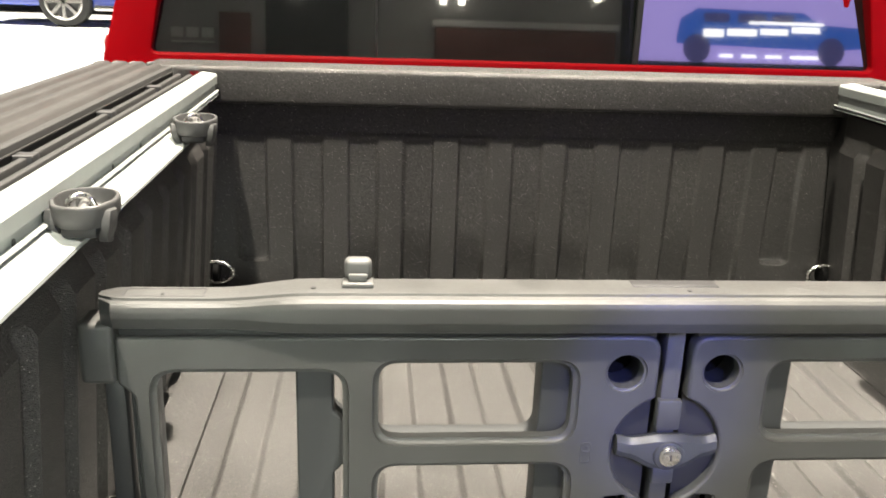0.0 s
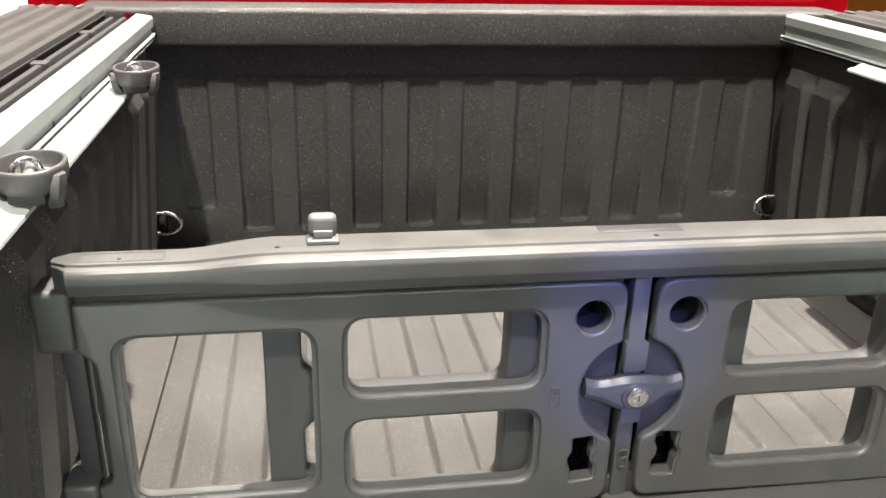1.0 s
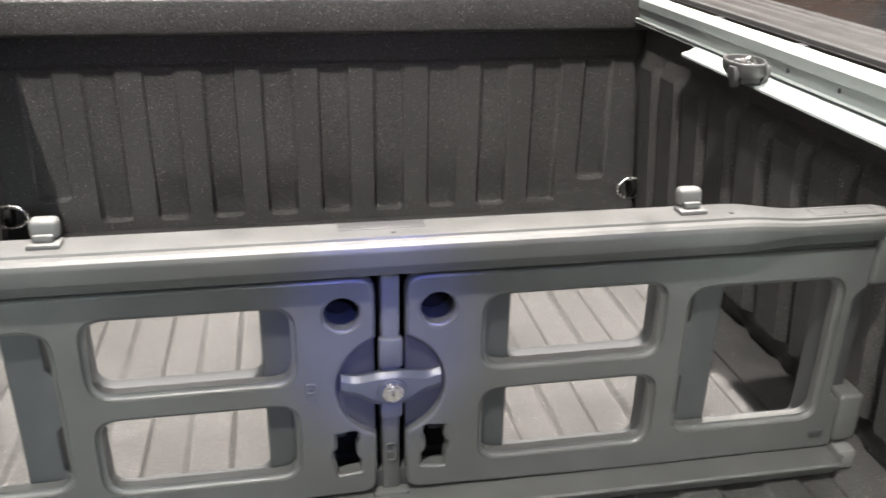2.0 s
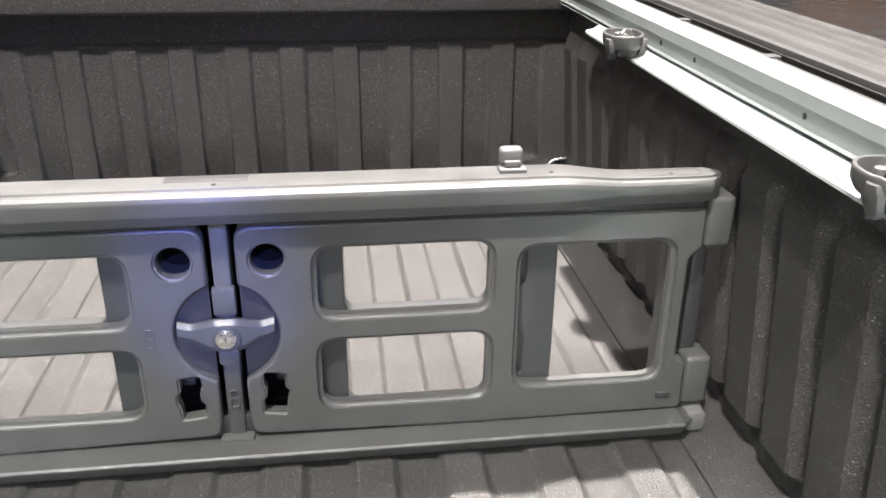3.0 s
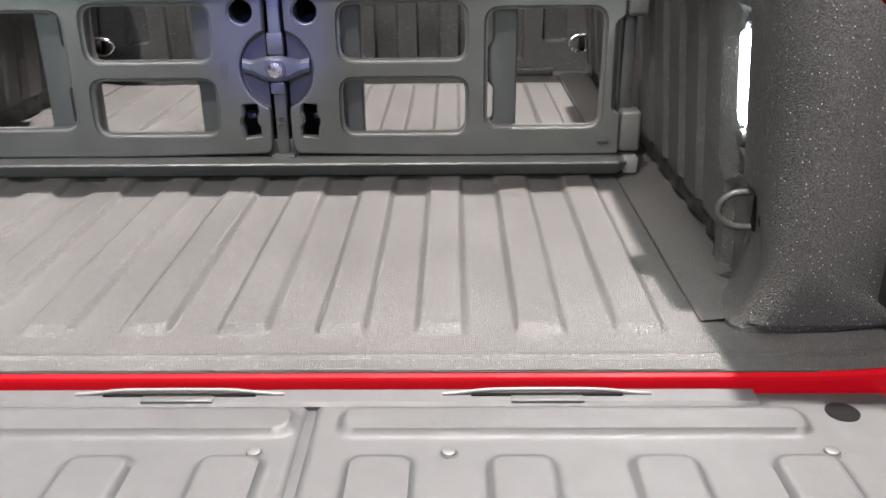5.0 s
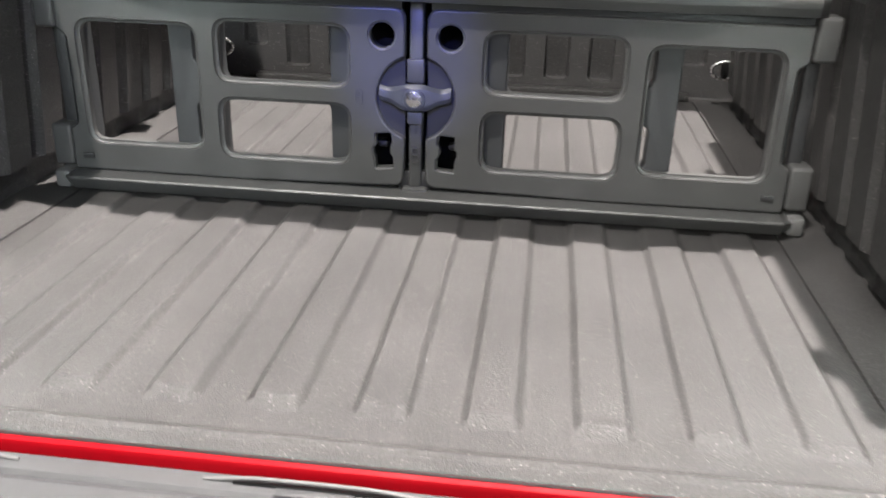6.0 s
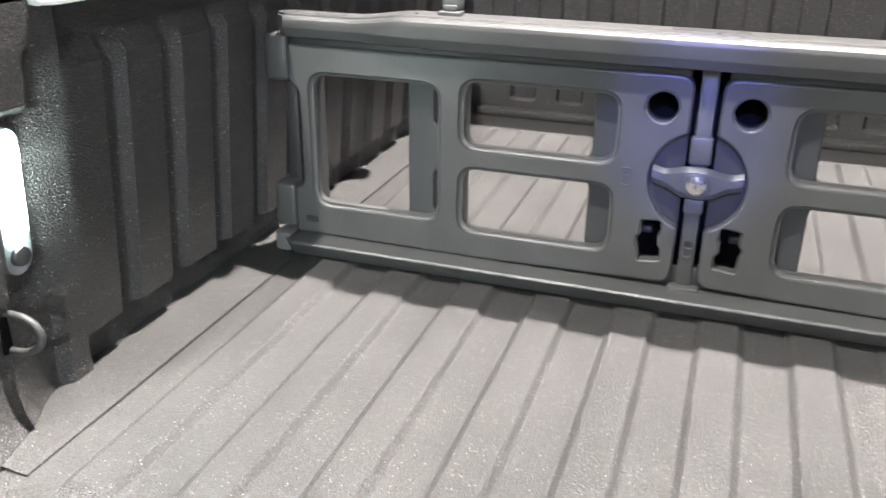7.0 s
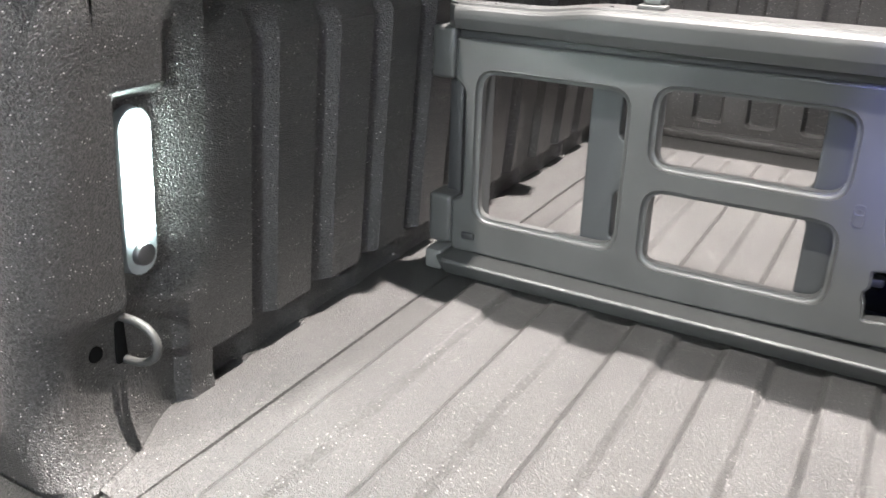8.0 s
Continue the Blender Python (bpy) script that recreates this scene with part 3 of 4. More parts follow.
for s in (-1, 1):
    top = CAP_Z[s]
    flange = [(0.6135, 0.4415), (0.6140, 0.4450), (0.6170, 0.4462), (0.6260, 0.4470), (0.6400, 0.4560), (0.6440, 0.4562), (0.6440, 0.4500), (0.6280, 0.4410), (0.6165, 0.4405)]
    y0, y1 = -0.440, 0.632
    ends = [(y0, 0.012), (y0 + 0.010, 0.003), (y0 + 0.02, 0), (y1 - 0.02, 0), (y1 - 0.008, 0.004), (y1, 0.014)]
    sweep("tie_down_track", flange, [((s * cut, y, 0), (s, 0, 0), (0, 0, 1)) for y, cut in ends], ALU, truck, "pale aluminium tie-down track")
    bead = [(0.6460 + 0.0042 * math.cos(a), 0.4585 + 0.0055 * math.sin(a)) for a in np.linspace(-2.4, 2.6, 12)]
    sweep("track_bead", bead + [(0.6560, 0.4530), (0.6560, 0.4600)], [((0, y, 0), (s, 0, 0), (0, 0, 1)) for y in (-0.60, -0.2, 0.3, 0.912)], ALU, truck, "rounded bead of the rail's slot")
    cap = [(0.6495, top - 0.0225), (0.6480, top - 0.0215), (0.6450, top - 0.020), (0.6445, top - 0.004), (0.6470, top), (0.673, top + 0.0035), (0.676, top + 0.001), (0.676, 0.452), (0.6495, 0.452)]
    sweep("bed_rail_cap", cap, [((0, y, 0), (s, 0, 0), (0, 0, 1)) for y in (-0.60, -0.3, 0.2, 0.6, 0.906)], ALU, truck, "pale aluminium bed rail cap")
    for by in (-0.25, -0.10, 0.20, 0.33):
        part("track_bolt", cylinder((s * 0.6488, by, top - 0.031), (s * 0.651, by, top - 0.031), 0.004, n=12), PLASTIC_DARK, truck)
    # storage box lid, ribbed lengthwise
    lid = hang(new("storage_lid"), truck, "ribbed black storage box lid")

    def lid_place(x, y, s=s):
        z = 0.506 + 0.008 * ramp(x, 0.740, 0.752) - 0.030 * ramp(x, 0.866, 0.887)
        z += 0.007 * sum(1 - ramp(abs(x - c), 0.006, 0.013) for c in (0.780, 0.812, 0.844)) * (1 - ramp(y, 0.855, 0.875))
        z -= 0.028 * ramp(y, 0.885, 0.912)
        return (s * x, y, z)
    grid("lid_top", np.arange(0.7405, 0.8881, 0.0035), [*np.arange(-0.60, 0.84, 0.04), *np.arange(0.845, 0.913, 0.006)], lid_place, LID, lid)
    part("lid_rim", box(*sorted((s * 0.731, s * 0.886)), -0.60, 0.905, 0.462, 0.489, 0.006), PLASTIC_DARK, lid)
    part("lid_edge", box(*sorted((s * 0.7290, s * 0.7425)), -0.60, 0.90, 0.470, 0.508, 0.002), RUBBER, lid, "black lid edge")
    for ez in (0.486, 0.497):
        part("edge_line", box(*sorted((s * 0.7275, s * 0.7300)), -0.60, 0.90, ez, ez + 0.0025, 0.0006), LID, lid)
    part("lid_seal", box(*sorted((s * 0.674, s * 0.736)), -0.60, 0.90, 0.440, 0.478, 0.004), RUBBER, lid)
    for sx in (0.690, 0.712):
        part("seal_strip", box(*sorted((s * sx, s * (sx + 0.010))), -0.60, 0.90, 0.476, 0.4945, 0.003), RUBBER, lid)
    for tx in (0.764, 0.797, 0.829, 0.860):
        part("lid_tab", box(*sorted((s * (tx - 0.004), s * (tx + 0.004))), 0.850, 0.884, 0.5105, 0.5185, 0.002), CLIP_GREY, lid, "pale lid tab")
    for ly in (-0.35, 0.12, 0.42, 0.70):
        part("lid_hinge", box(*sorted((s * 0.706, s * 0.738)), ly - 0.012, ly + 0.012, 0.474, 0.497, 0.003), PLASTIC_DARK, lid)
    part("red_corner", box(*sorted((s * 0.676, s * 0.704)), 0.914, 0.950, 0.455, 0.505, 0.006), RED, truck)

# tie-down rings
for s in (-1, 1):
    for kind, y, z in (("tail", RING_AT[s], 0.106), ("front", 0.862, 0.094)):
        if kind == "tail":
            pts = [(s * 0.690, y, z + 0.023), (s * 0.670, y, z + 0.023)]
            pts += [(s * (0.664 - 0.030 * math.sin(t)), y + 0.004 * math.sin(t), z + 0.023 * math.cos(t)) for t in np.linspace(0.15, math.pi - 0.15, 11)]
            pts += [(s * 0.670, y, z - 0.023), (s * 0.690, y, z - 0.023)]
        else:
            pts = [(s * 0.690, y + 0.006, z + 0.020)] + [(s * (0.655 - 0.032 * math.sin(t)), y, z + 0.022 * math.cos(t)) for t in np.linspace(0.1, math.pi - 0.1, 10)] + [(s * 0.690, y + 0.006, z - 0.020)]
        tube("tie_down_ring", pts, 0.0044, COATED_STEEL if kind == "tail" else STEEL, truck, "steel tie-down ring")
    # pocket, slot and hole are solid black pieces that paint their inner shade
    part("pocket_shade", cylinder((s * 0.662, 0.864, 0.094), (s * 0.6505, 0.864, 0.094), 0.021, n=20, bevel=0.002), HOLE_SHADE, truck, "black disc for the tie-down pocket's shade")
    part("ring_slot_shade", box(*sorted((s * 0.6850, s * 0.6752)), RING_AT[s] - 0.0095, RING_AT[s] + 0.0035, 0.080, 0.131, 0.002), HOLE_SHADE, truck, "black block for the slot's shade behind the ring")
    part("wall_hole_disc", cylinder((s * 0.688, HOLE_AT[s], 0.104), (s * 0.6735, HOLE_AT[s], 0.104), 0.0080, n=16), HOLE_SHADE, truck)

    # bed lamp
    LAMP_Y = LAMP_AT[s]
    lamp = hang(new("bed_lamp"), truck, "lit white bed lamp in the wall")
    outline = [(0.019 * math.cos(t), 0.062 + 0.019 * math.sin(t)) for t in np.linspace(0, math.pi, 10)] + [(-0.019 * math.cos(t), -0.066 - 0.019 * math.sin(t)) for t in np.linspace(0, math.pi, 10)]

    def slab(points, depth, cy, cz, x, s=s, shrink=1.0):
        bm = bmesh.new()
        back = [bm.verts.new((s * (x - 0.08 * b), cy + a, cz + b)) for a, b in points]
        front = [bm.verts.new((s * (x - depth - 0.08 * b), cy + a * shrink, cz + b * (0.5 + 0.5 * shrink))) for a, b in points]
        n = len(points)
        for i in range(n):
            bm.faces.new((back[i], back[(i + 1) % n], front[(i + 1) % n], front[i]))
        bm.faces.new(front)
        bm.faces.new(list(reversed(back)))
        return bm
    part("lamp_rim", slab([(a * 1.0, b) for a, b in outline], 0.0110, LAMP_Y, 0.248, 0.6715, shrink=0.95), CLEAR, lamp)
    glass_line = [(a * 0.72, b * 0.72 + 0.0150) for a, b in outline]
    part("lamp_lens", slab(glass_line, 0.0095, LAMP_Y, 0.248, 0.6645, shrink=0.84), LENS, lamp, "glowing white lens")
    part("lamp_button", cylinder((s * 0.668, LAMP_Y, 0.187), (s * 0.6590, LAMP_Y, 0.187), 0.0125, 0.011, n=20, bevel=0.002), PLASTIC_DARK, lamp, "dark round switch")

# cab back with its window
cab = hang(new("cab"), truck, "red cab back with dark window")
outer = rounded([(-0.935, -0.30), (0.935, -0.30), (0.925, 0.50), (0.775, 1.02), (-0.775, 1.02), (-0.925, 0.50)], [0.05, 0.05, 0.03, 0.12, 0.12, 0.03])
hole = rounded([(-0.822, 0.514), (0.838, 0.514), (0.745, 0.93), (-0.735, 0.93)], 0.012)
plate("cab_panel", [outer, hole], 1.115, 1.16, 0.006, RED, cab)
part("cab_roof", box(-0.80, 0.80, 1.12, 2.4, 1.0, 1.04, 0.03, 3), RED, cab)
for s in (-1, 1):
    part("cab_side", box(*sorted((s * 0.90, s * 0.935)), 1.15, 2.4, -0.30, 0.55, 0.02), RED, cab)
    part("cab_pillar", box(*sorted((s * 0.74, s * 0.79)), 1.15, 2.4, 0.55, 1.02, 0.02), RED, cab)
lean = Matrix.Translation((0, 1.137, 0.514)) @ Matrix.Rotation(radians(-6), 4, "X") @ Matrix.Translation((0, -1.137, -0.514))
bm = box(-0.845, 0.86, 1.135, 1.141, 0.505, 0.95)
bmesh.ops.transform(bm, matrix=lean, verts=bm.verts)
part("rear_window", bm, GLASS, cab, "dark tinted rear window")
part("window_divider", box(0.262, 0.276, 1.128, 1.136, 0.514, 0.93, 0.002), PLASTIC_DARK, cab)
part("window_divider", box(-0.332, -0.326, 1.1305, 1.136, 0.514, 0.93, 0.001), PLASTIC_DARK, cab)

# chassis and wheels that carry the truck
for s in (-1, 1):
    part("chassis_rail", box(*sorted((s * 0.44, s * 0.52)), -0.62, 2.3, -0.36, -0.10, 0.01), PLASTIC_DARK, truck)
    part("axle_beam", box(*sorted((s * 0.02, s * 0.70)), 0.20, 0.28, -0.50, -0.36, 0.02), PLASTIC_DARK, truck)
    for wy in (0.24, 2.05):
        tyre = part("tyre", cylinder((s * 0.66, wy, GROUND + 0.39), (s * 0.93, wy, GROUND + 0.39), 0.39, n=40, bevel=0.04), RUBBER, truck, "black tyre")
        part("rim", cylinder((s * 0.90, wy, GROUND + 0.39), (s * 0.935, wy, GROUND + 0.39), 0.24, n=32, bevel=0.01), STEEL, tyre)

# ---- the cargo divider ----
divider = thing("cargo_divider", (0, 0, 0), "grey-black moulded cargo divider standing across the bed", "cargo divider")


def gate_panel(s):
    def flip(points):
        return [(s * p[0], p[1]) for p in points]
    knob = [(0.0635 * math.cos(t), 0.188 + 0.069 * math.sin(t)) for t in np.linspace(1.22, -1.22, 22)]
    outline = rounded(
        [(0.0178, 0.118), (0.0178, 0.070), (0.0198, 0.037), (0.30, 0.031), (0.604, 0.032), (0.604, 0.106), (0.588, 0.114), (0.588, 0.262), (0.604, 0.276), (0.604, 0.331), (0.0178, 0.331), (0.0178, 0.256)] + knob,
        [0.0, 0.008, 0.022, 0.01, 0.008, 0.006, 0.014, 0.014, 0.008, 0.006, 0.022, 0.0] + [0.0] * len(knob))
    opens = [(rect(0.361, 0.573, 0.079, 0.294, 0.030), 0.007), (rect(0.106, 0.336, 0.198, 0.304, 0.030), 0.007), (rect(0.106, 0.336, 0.068, 0.176, 0.030), 0.007)]
    round_hole = disc(0.055, 0.287, 0.0240)
    slot = rounded([(0.034, 0.067), (0.068, 0.063), (0.070, 0.084), (0.073, 0.091), (0.073, 0.101), (0.068, 0.108), (0.069, 0.129), (0.038, 0.132), (0.035, 0.113), (0.039, 0.104), (0.039, 0.094), (0.034, 0.088)], 0.006)
    face = moulding("panel", flip(outline), [*[(flip(o), b) for o, b in opens], (flip(round_hole), 0.0035), (flip(slot), 0.003)], 0.0, 0.018, 0.0042, PLASTIC, divider, "moulded divider panel with openings")
    back_out = rounded([(0.028, 0.030), (0.598, 0.036), (0.598, 0.344), (0.028, 0.344)], 0.004)
    back_opens = [disc(0.0555, 0.287, 0.0265), rect(0.0305, 0.082, 0.056, 0.138, 0.006), rect(0.420, 0.572, 0.058, 0.335, 0.012), rect(0.146, 0.334, 0.193, 0.320, 0.020), rect(0.146, 0.334, 0.050, 0.172, 0.020),
                  rounded([(0.345, 0.090), (0.379, 0.090), (0.379, 0.150), (0.364, 0.166), (0.345, 0.166)], 0.008), rounded([(0.345, 0.214), (0.364, 0.214), (0.379, 0.230), (0.379, 0.282), (0.345, 0.282)], 0.008)]
    # same plastic as the panel; its shade is put into the darker colour
    plate("back_plate", [flip(back_out), *[flip(o) for o in back_opens]], 0.022, 0.058, 0.003, PLASTIC_SHADED, face)
    # half of the round handle recess, its shade put into a darker plastic
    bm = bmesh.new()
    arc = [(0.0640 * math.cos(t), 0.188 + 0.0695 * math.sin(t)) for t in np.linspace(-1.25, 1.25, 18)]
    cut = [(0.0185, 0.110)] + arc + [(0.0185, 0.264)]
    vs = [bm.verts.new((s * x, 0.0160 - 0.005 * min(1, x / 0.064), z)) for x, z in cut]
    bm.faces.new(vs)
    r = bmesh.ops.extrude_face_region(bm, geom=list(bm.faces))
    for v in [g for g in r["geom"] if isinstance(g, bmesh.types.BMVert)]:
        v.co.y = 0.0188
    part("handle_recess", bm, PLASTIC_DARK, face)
    # hinge knuckles at the outer edge
    for z0, z1 in ((0.274, 0.344), (0.036, 0.110)):
        b = box(*sorted((s * 0.6055, s * 0.643)), 0.002, 0.05, z0, z1, 0.007, 3)
        part("hinge_block", b, PLASTIC, divider, "moulded hinge block")
    # dark block added under the bar in place of the gap's shade
    part("top_filler", box(*sorted((s * 0.024, s * 0.600)), 0.005, 0.024, 0.3285, 0.3445, 0.001), PLASTIC_DARK, face)
    part("hinge_post", box(*sorted((s * 0.606, s * 0.628)), 0.03, 0.055, 0.02, 0.34, 0.004), PLASTIC_DARK, divider)
    part("foot_pad", box(*sorted((s * 0.612, s * 0.640)), -0.012, 0.05, -0.002, 0.030, 0.006), CLIP_GREY, divider, "pale grey foot pad")
    # small latch boss beside the lower hinge
    part("panel_boss", box(*sorted((s * 0.566, s * 0.586)), -0.003, 0.003, 0.052, 0.062, 0.002), PLASTIC_DARK, face)
    return face


panels = {s: gate_panel(s) for s in (-1, 1)}

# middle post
# added black sheet that paints the shade in the post's gaps and holes
part("gap_shade_sheet", box(-0.100, 0.100, 0.0585, 0.070, 0.030, 0.340, 0.002), HOLE_SHADE, divider)
# dark strip added above the post, where it stops light
part("seal_strip", box(-0.100, 0.100, 0.0325, 0.068, 0.3450, 0.3490, 0.001), PLASTIC_DARK, divider)
for s in (-1, 1):
    part("latch_tongue", box(*sorted((s * 0.052, s * 0.070)), 0.040, 0.058, 0.092, 0.104, 0.004), PLASTIC_DARK, divider)
part("middle_post", box(-0.0108, 0.0108, 0.006, 0.045, 0.020, 0.340, 0.004), PLASTIC, divider)
part("post_collar", box(-0.0140, 0.0140, 0.000, 0.012, 0.214, 0.252, 0.003), PLASTIC, divider)
part("post_collar", box(-0.0130, 0.0130, -0.004, 0.01, 0.146, 0.168, 0.004), PLASTIC, divider)
# dark block added to cover a lit slit at the post's foot
part("post_filler", box(-0.030, 0.030, 0.010, 0.050, 0.0312, 0.062, 0.002), PLASTIC_DARK, divider)
part("post_foot", box(-0.022, 0.022, -0.004, 0.03, 0.022, 0.036, 0.004), PLASTIC, divider)


def tick(x, z, y, parent):
    """A raised padlock sign: a ring of two rounded frames."""
    a = plate("embossed_sign", [rect(x - 0.0065, x + 0.0065, z - 0.014, z + 0.013, 0.006), rect(x - 0.0048, x + 0.0048, z + 0.001, z + 0.0113, 0.0045), rect(x - 0.0048, x + 0.0048, z - 0.0123, z - 0.001, 0.0035)], y - 0.0009, y + 0.002, 0.0004, PLASTIC, parent)
    part("embossed_dot", cylinder((x, y - 0.0009, z + 0.006), (x, y + 0.001, z + 0.006), 0.0015, n=10), PLASTIC_DARK, parent)
    return a


tick(-0.093, 0.188, 0.0, panels[-1])
tick(0.0, 0.092, 0.004, divider)

# winged handle
wing = []
for x in np.linspace(-0.0585, 0.0585, 27):
    u = abs(x) / 0.0585
    top = 0.2060 + 0.0075 * (1 - ramp(u, 0.15, 0.75)) + 0.003 * ramp(u, 0.75, 1)
    low = 0.169 + 0.011 * ramp(u, 0.25, 0.8) + 0.004 * ramp(u, 0.85, 1)
    front = -0.014 + 0.008 * ramp(u, 0.1, 0.9)
    wing.append((x, low, top, front))
bm = bmesh.new()
rings = []
for x, low, top, front in wing:
    section = [(front + 0.017, low + 0.004), (front + 0.008, low), (front + 0.003, low + 0.003), (front, low + 0.010), (front + 0.001, top - 0.0075), (front + 0.0015, top - 0.006), (front + 0.0060, top - 0.0012), (front + 0.008, top), (front + 0.017, top - 0.003)]
    rings.append([bm.verts.new((x, y, z)) for y, z in section])
for a, b in zip(rings, rings[1:]):
    for i in range(9):
        bm.faces.new((a[i], a[(i + 1) % 9], b[(i + 1) % 9], b[i]))
bm.faces.new(rings[0])
bm.faces.new(list(reversed(rings[-1])))
handle = part("winged_handle", bm, HANDLE, divider, "winged turning handle", 22)
part("handle_boss", cylinder((0, 0.015, 0.1895), (0, -0.0155, 0.1895), 0.021, 0.018, n=32, bevel=0.003), HANDLE, handle)
part("lock_ring", cylinder((0, -0.014, 0.1905), (0, -0.0180, 0.1905), 0.0135, 0.0125, n=32, bevel=0.0012), STEEL, handle, "chrome lock ring")
part("lock_cylinder", cylinder((0, -0.016, 0.1910), (0, -0.0198, 0.1910), 0.0092, n=28, bevel=0.0008), STEEL, handle, "bright lock cylinder")
part("key_slot", box(-0.0007, 0.0007, -0.0202, -0.0190, 0.1870, 0.1950), PLASTIC_DARK, handle)

# top and bottom bars
rows = []
for x in np.linspace(-1, 1, 81):
    X = 0.617 * x
    a = abs(X)
    pull = ramp(a, 0.40, 0.50)
    end = max(0, (a - 0.590) / 0.027)
    round_off = 1 - (1 - min(1, end) ** 2) ** 0.5
    f = -0.030 + 0.014 * pull + 0.019 * round_off
    b = 0.036 - 0.003 * pull - 0.015 * round_off
    t = 0.386 - 0.010 * pull
    rows.append((X, f, b, t))
bm = bmesh.new()
rings = []
for X, f, b, t in rows:
    low, w = 0.343, (b - f) / 0.066
    prof = [(f + 0.0125 * w, low), (f + 0.0110 * w, low + 0.001), (f + 0.0050 * w, low + 0.0120), (f + 0.0042 * w, low + 0.0135), (f + 0.0038 * w, low + 0.0150), (f + 0.0036 * w, t - 0.0150), (f + 0.0036 * w, t - 0.0135), (f + 0.0040 * w, t - 0.0115), (f + 0.0058 * w, t - 0.0075), (f + 0.0095 * w, t - 0.0045), (f + 0.0115 * w, t - 0.0040), (f + 0.0165 * w, t - 0.0032), (f + 0.0180 * w, t - 0.0006), (f + 0.021 * w, t), (b - 0.006 * w, t), (b - 0.001 * w, t - 0.005), (b, t - 0.01), (b - 0.004 * w, low)]
    rings.append([bm.verts.new((X, y, z)) for y, z in prof])
n = len(rings[0])
for a, b in zip(rings, rings[1:]):
    for i in range(n):
        bm.faces.new((a[i], a[(i + 1) % n], b[(i + 1) % n], b[i]))
bm.faces.new(rings[0])
bm.faces.new(list(reversed(rings[-1])))
top_bar = part("top_bar", bm, PLASTIC, divider, "moulded top beam", 24)
for s in (-1, 1):
    clip = part("clip", box(s * 0.352 - 0.0165, s * 0.352 + 0.0165, 0.000, 0.022, 0.385, 0.391, 0.002), CLIP_GREY, top_bar, "pale grey stop clip")
    part("clip_head", box(s * 0.352 - 0.0145, s * 0.352 + 0.0145, 0.012, 0.030, 0.390, 0.413, 0.006, 3), CLIP_GREY, top_bar, "pale grey stop clip")
    part("clip_rib", box(s * 0.352 - 0.010, s * 0.352 + 0.010, 0.0055, 0.012, 0.391, 0.399, 0.002), CLIP_GREY, top_bar)
    part("bar_pin", cylinder((s * 0.398, 0.000, 0.3845), (s * 0.398, 0.000, 0.3870), 0.0028, n=12), PLASTIC_DARK, top_bar)
    # recessed rectangle near the bar's end, drawn by its groove
    x0, x1 = sorted((s * 0.510, s * 0.592))
    bm = bmesh.new()
    for a, b, c, d in ((x0, x1, 0.0010, 0.0022), (x0, x1, 0.0228, 0.0240), (x0, x0 + 0.0012, 0.001, 0.024), (x1 - 0.0012, x1, 0.001, 0.024)):
        box(a, b, c, d, 0.3745, 0.3763, bm=bm)
    part("end_cover_groove", bm, PLASTIC_DARK, top_bar)
    part("bar_pin", cylinder((s * 0.553, 0.008, 0.3745), (s * 0.553, 0.008, 0.3768), 0.002, n=10), PLASTIC_DARK, top_bar)
part("bar_pin", cylinder((0.003, -0.003, 0.3845), (0.003, -0.003, 0.3870), 0.0028, n=12), PLASTIC_DARK, top_bar)
part("bar_sticker", box(-0.055, 0.040, 0.008, 0.028, 0.3850, 0.3866, 0.0004), PLASTIC_DARK, top_bar, "dark flat sticker")

low_profile = [(-0.019, 0.002), (-0.0225, 0.005), (-0.0345, 0.0245), (-0.0343, 0.0262), (-0.0320, 0.0285), (-0.004, 0.0305), (0.046, 0.0315), (0.050, 0.026), (0.050, 0.006), (0.046, 0.002), (-0.017, 0.002)]
rows = []
for x in [-0.618, -0.612, -0.60, *np.linspace(-0.58, 0.58, 12), 0.60, 0.612, 0.618]:
    k = 1 - 0.45 * ramp(abs(x), 0.598, 0.620)
    rows.append(((x, 0.008 * (1 - k), 0.016 * (1 - k)), (0, k, 0), (0, 0, k)))
sweep("bottom_bar", low_profile, rows, PLASTIC, divider, "moulded bottom beam", angle=18)
for x in [-0.5175, -0.2875, -0.0575, 0.0575, 0.2875, 0.5175]:
    part("rubber_foot", box(x - 0.02, x + 0.02, -0.015, 0.03, -0.001, 0.004, 0.001), RUBBER, divider)


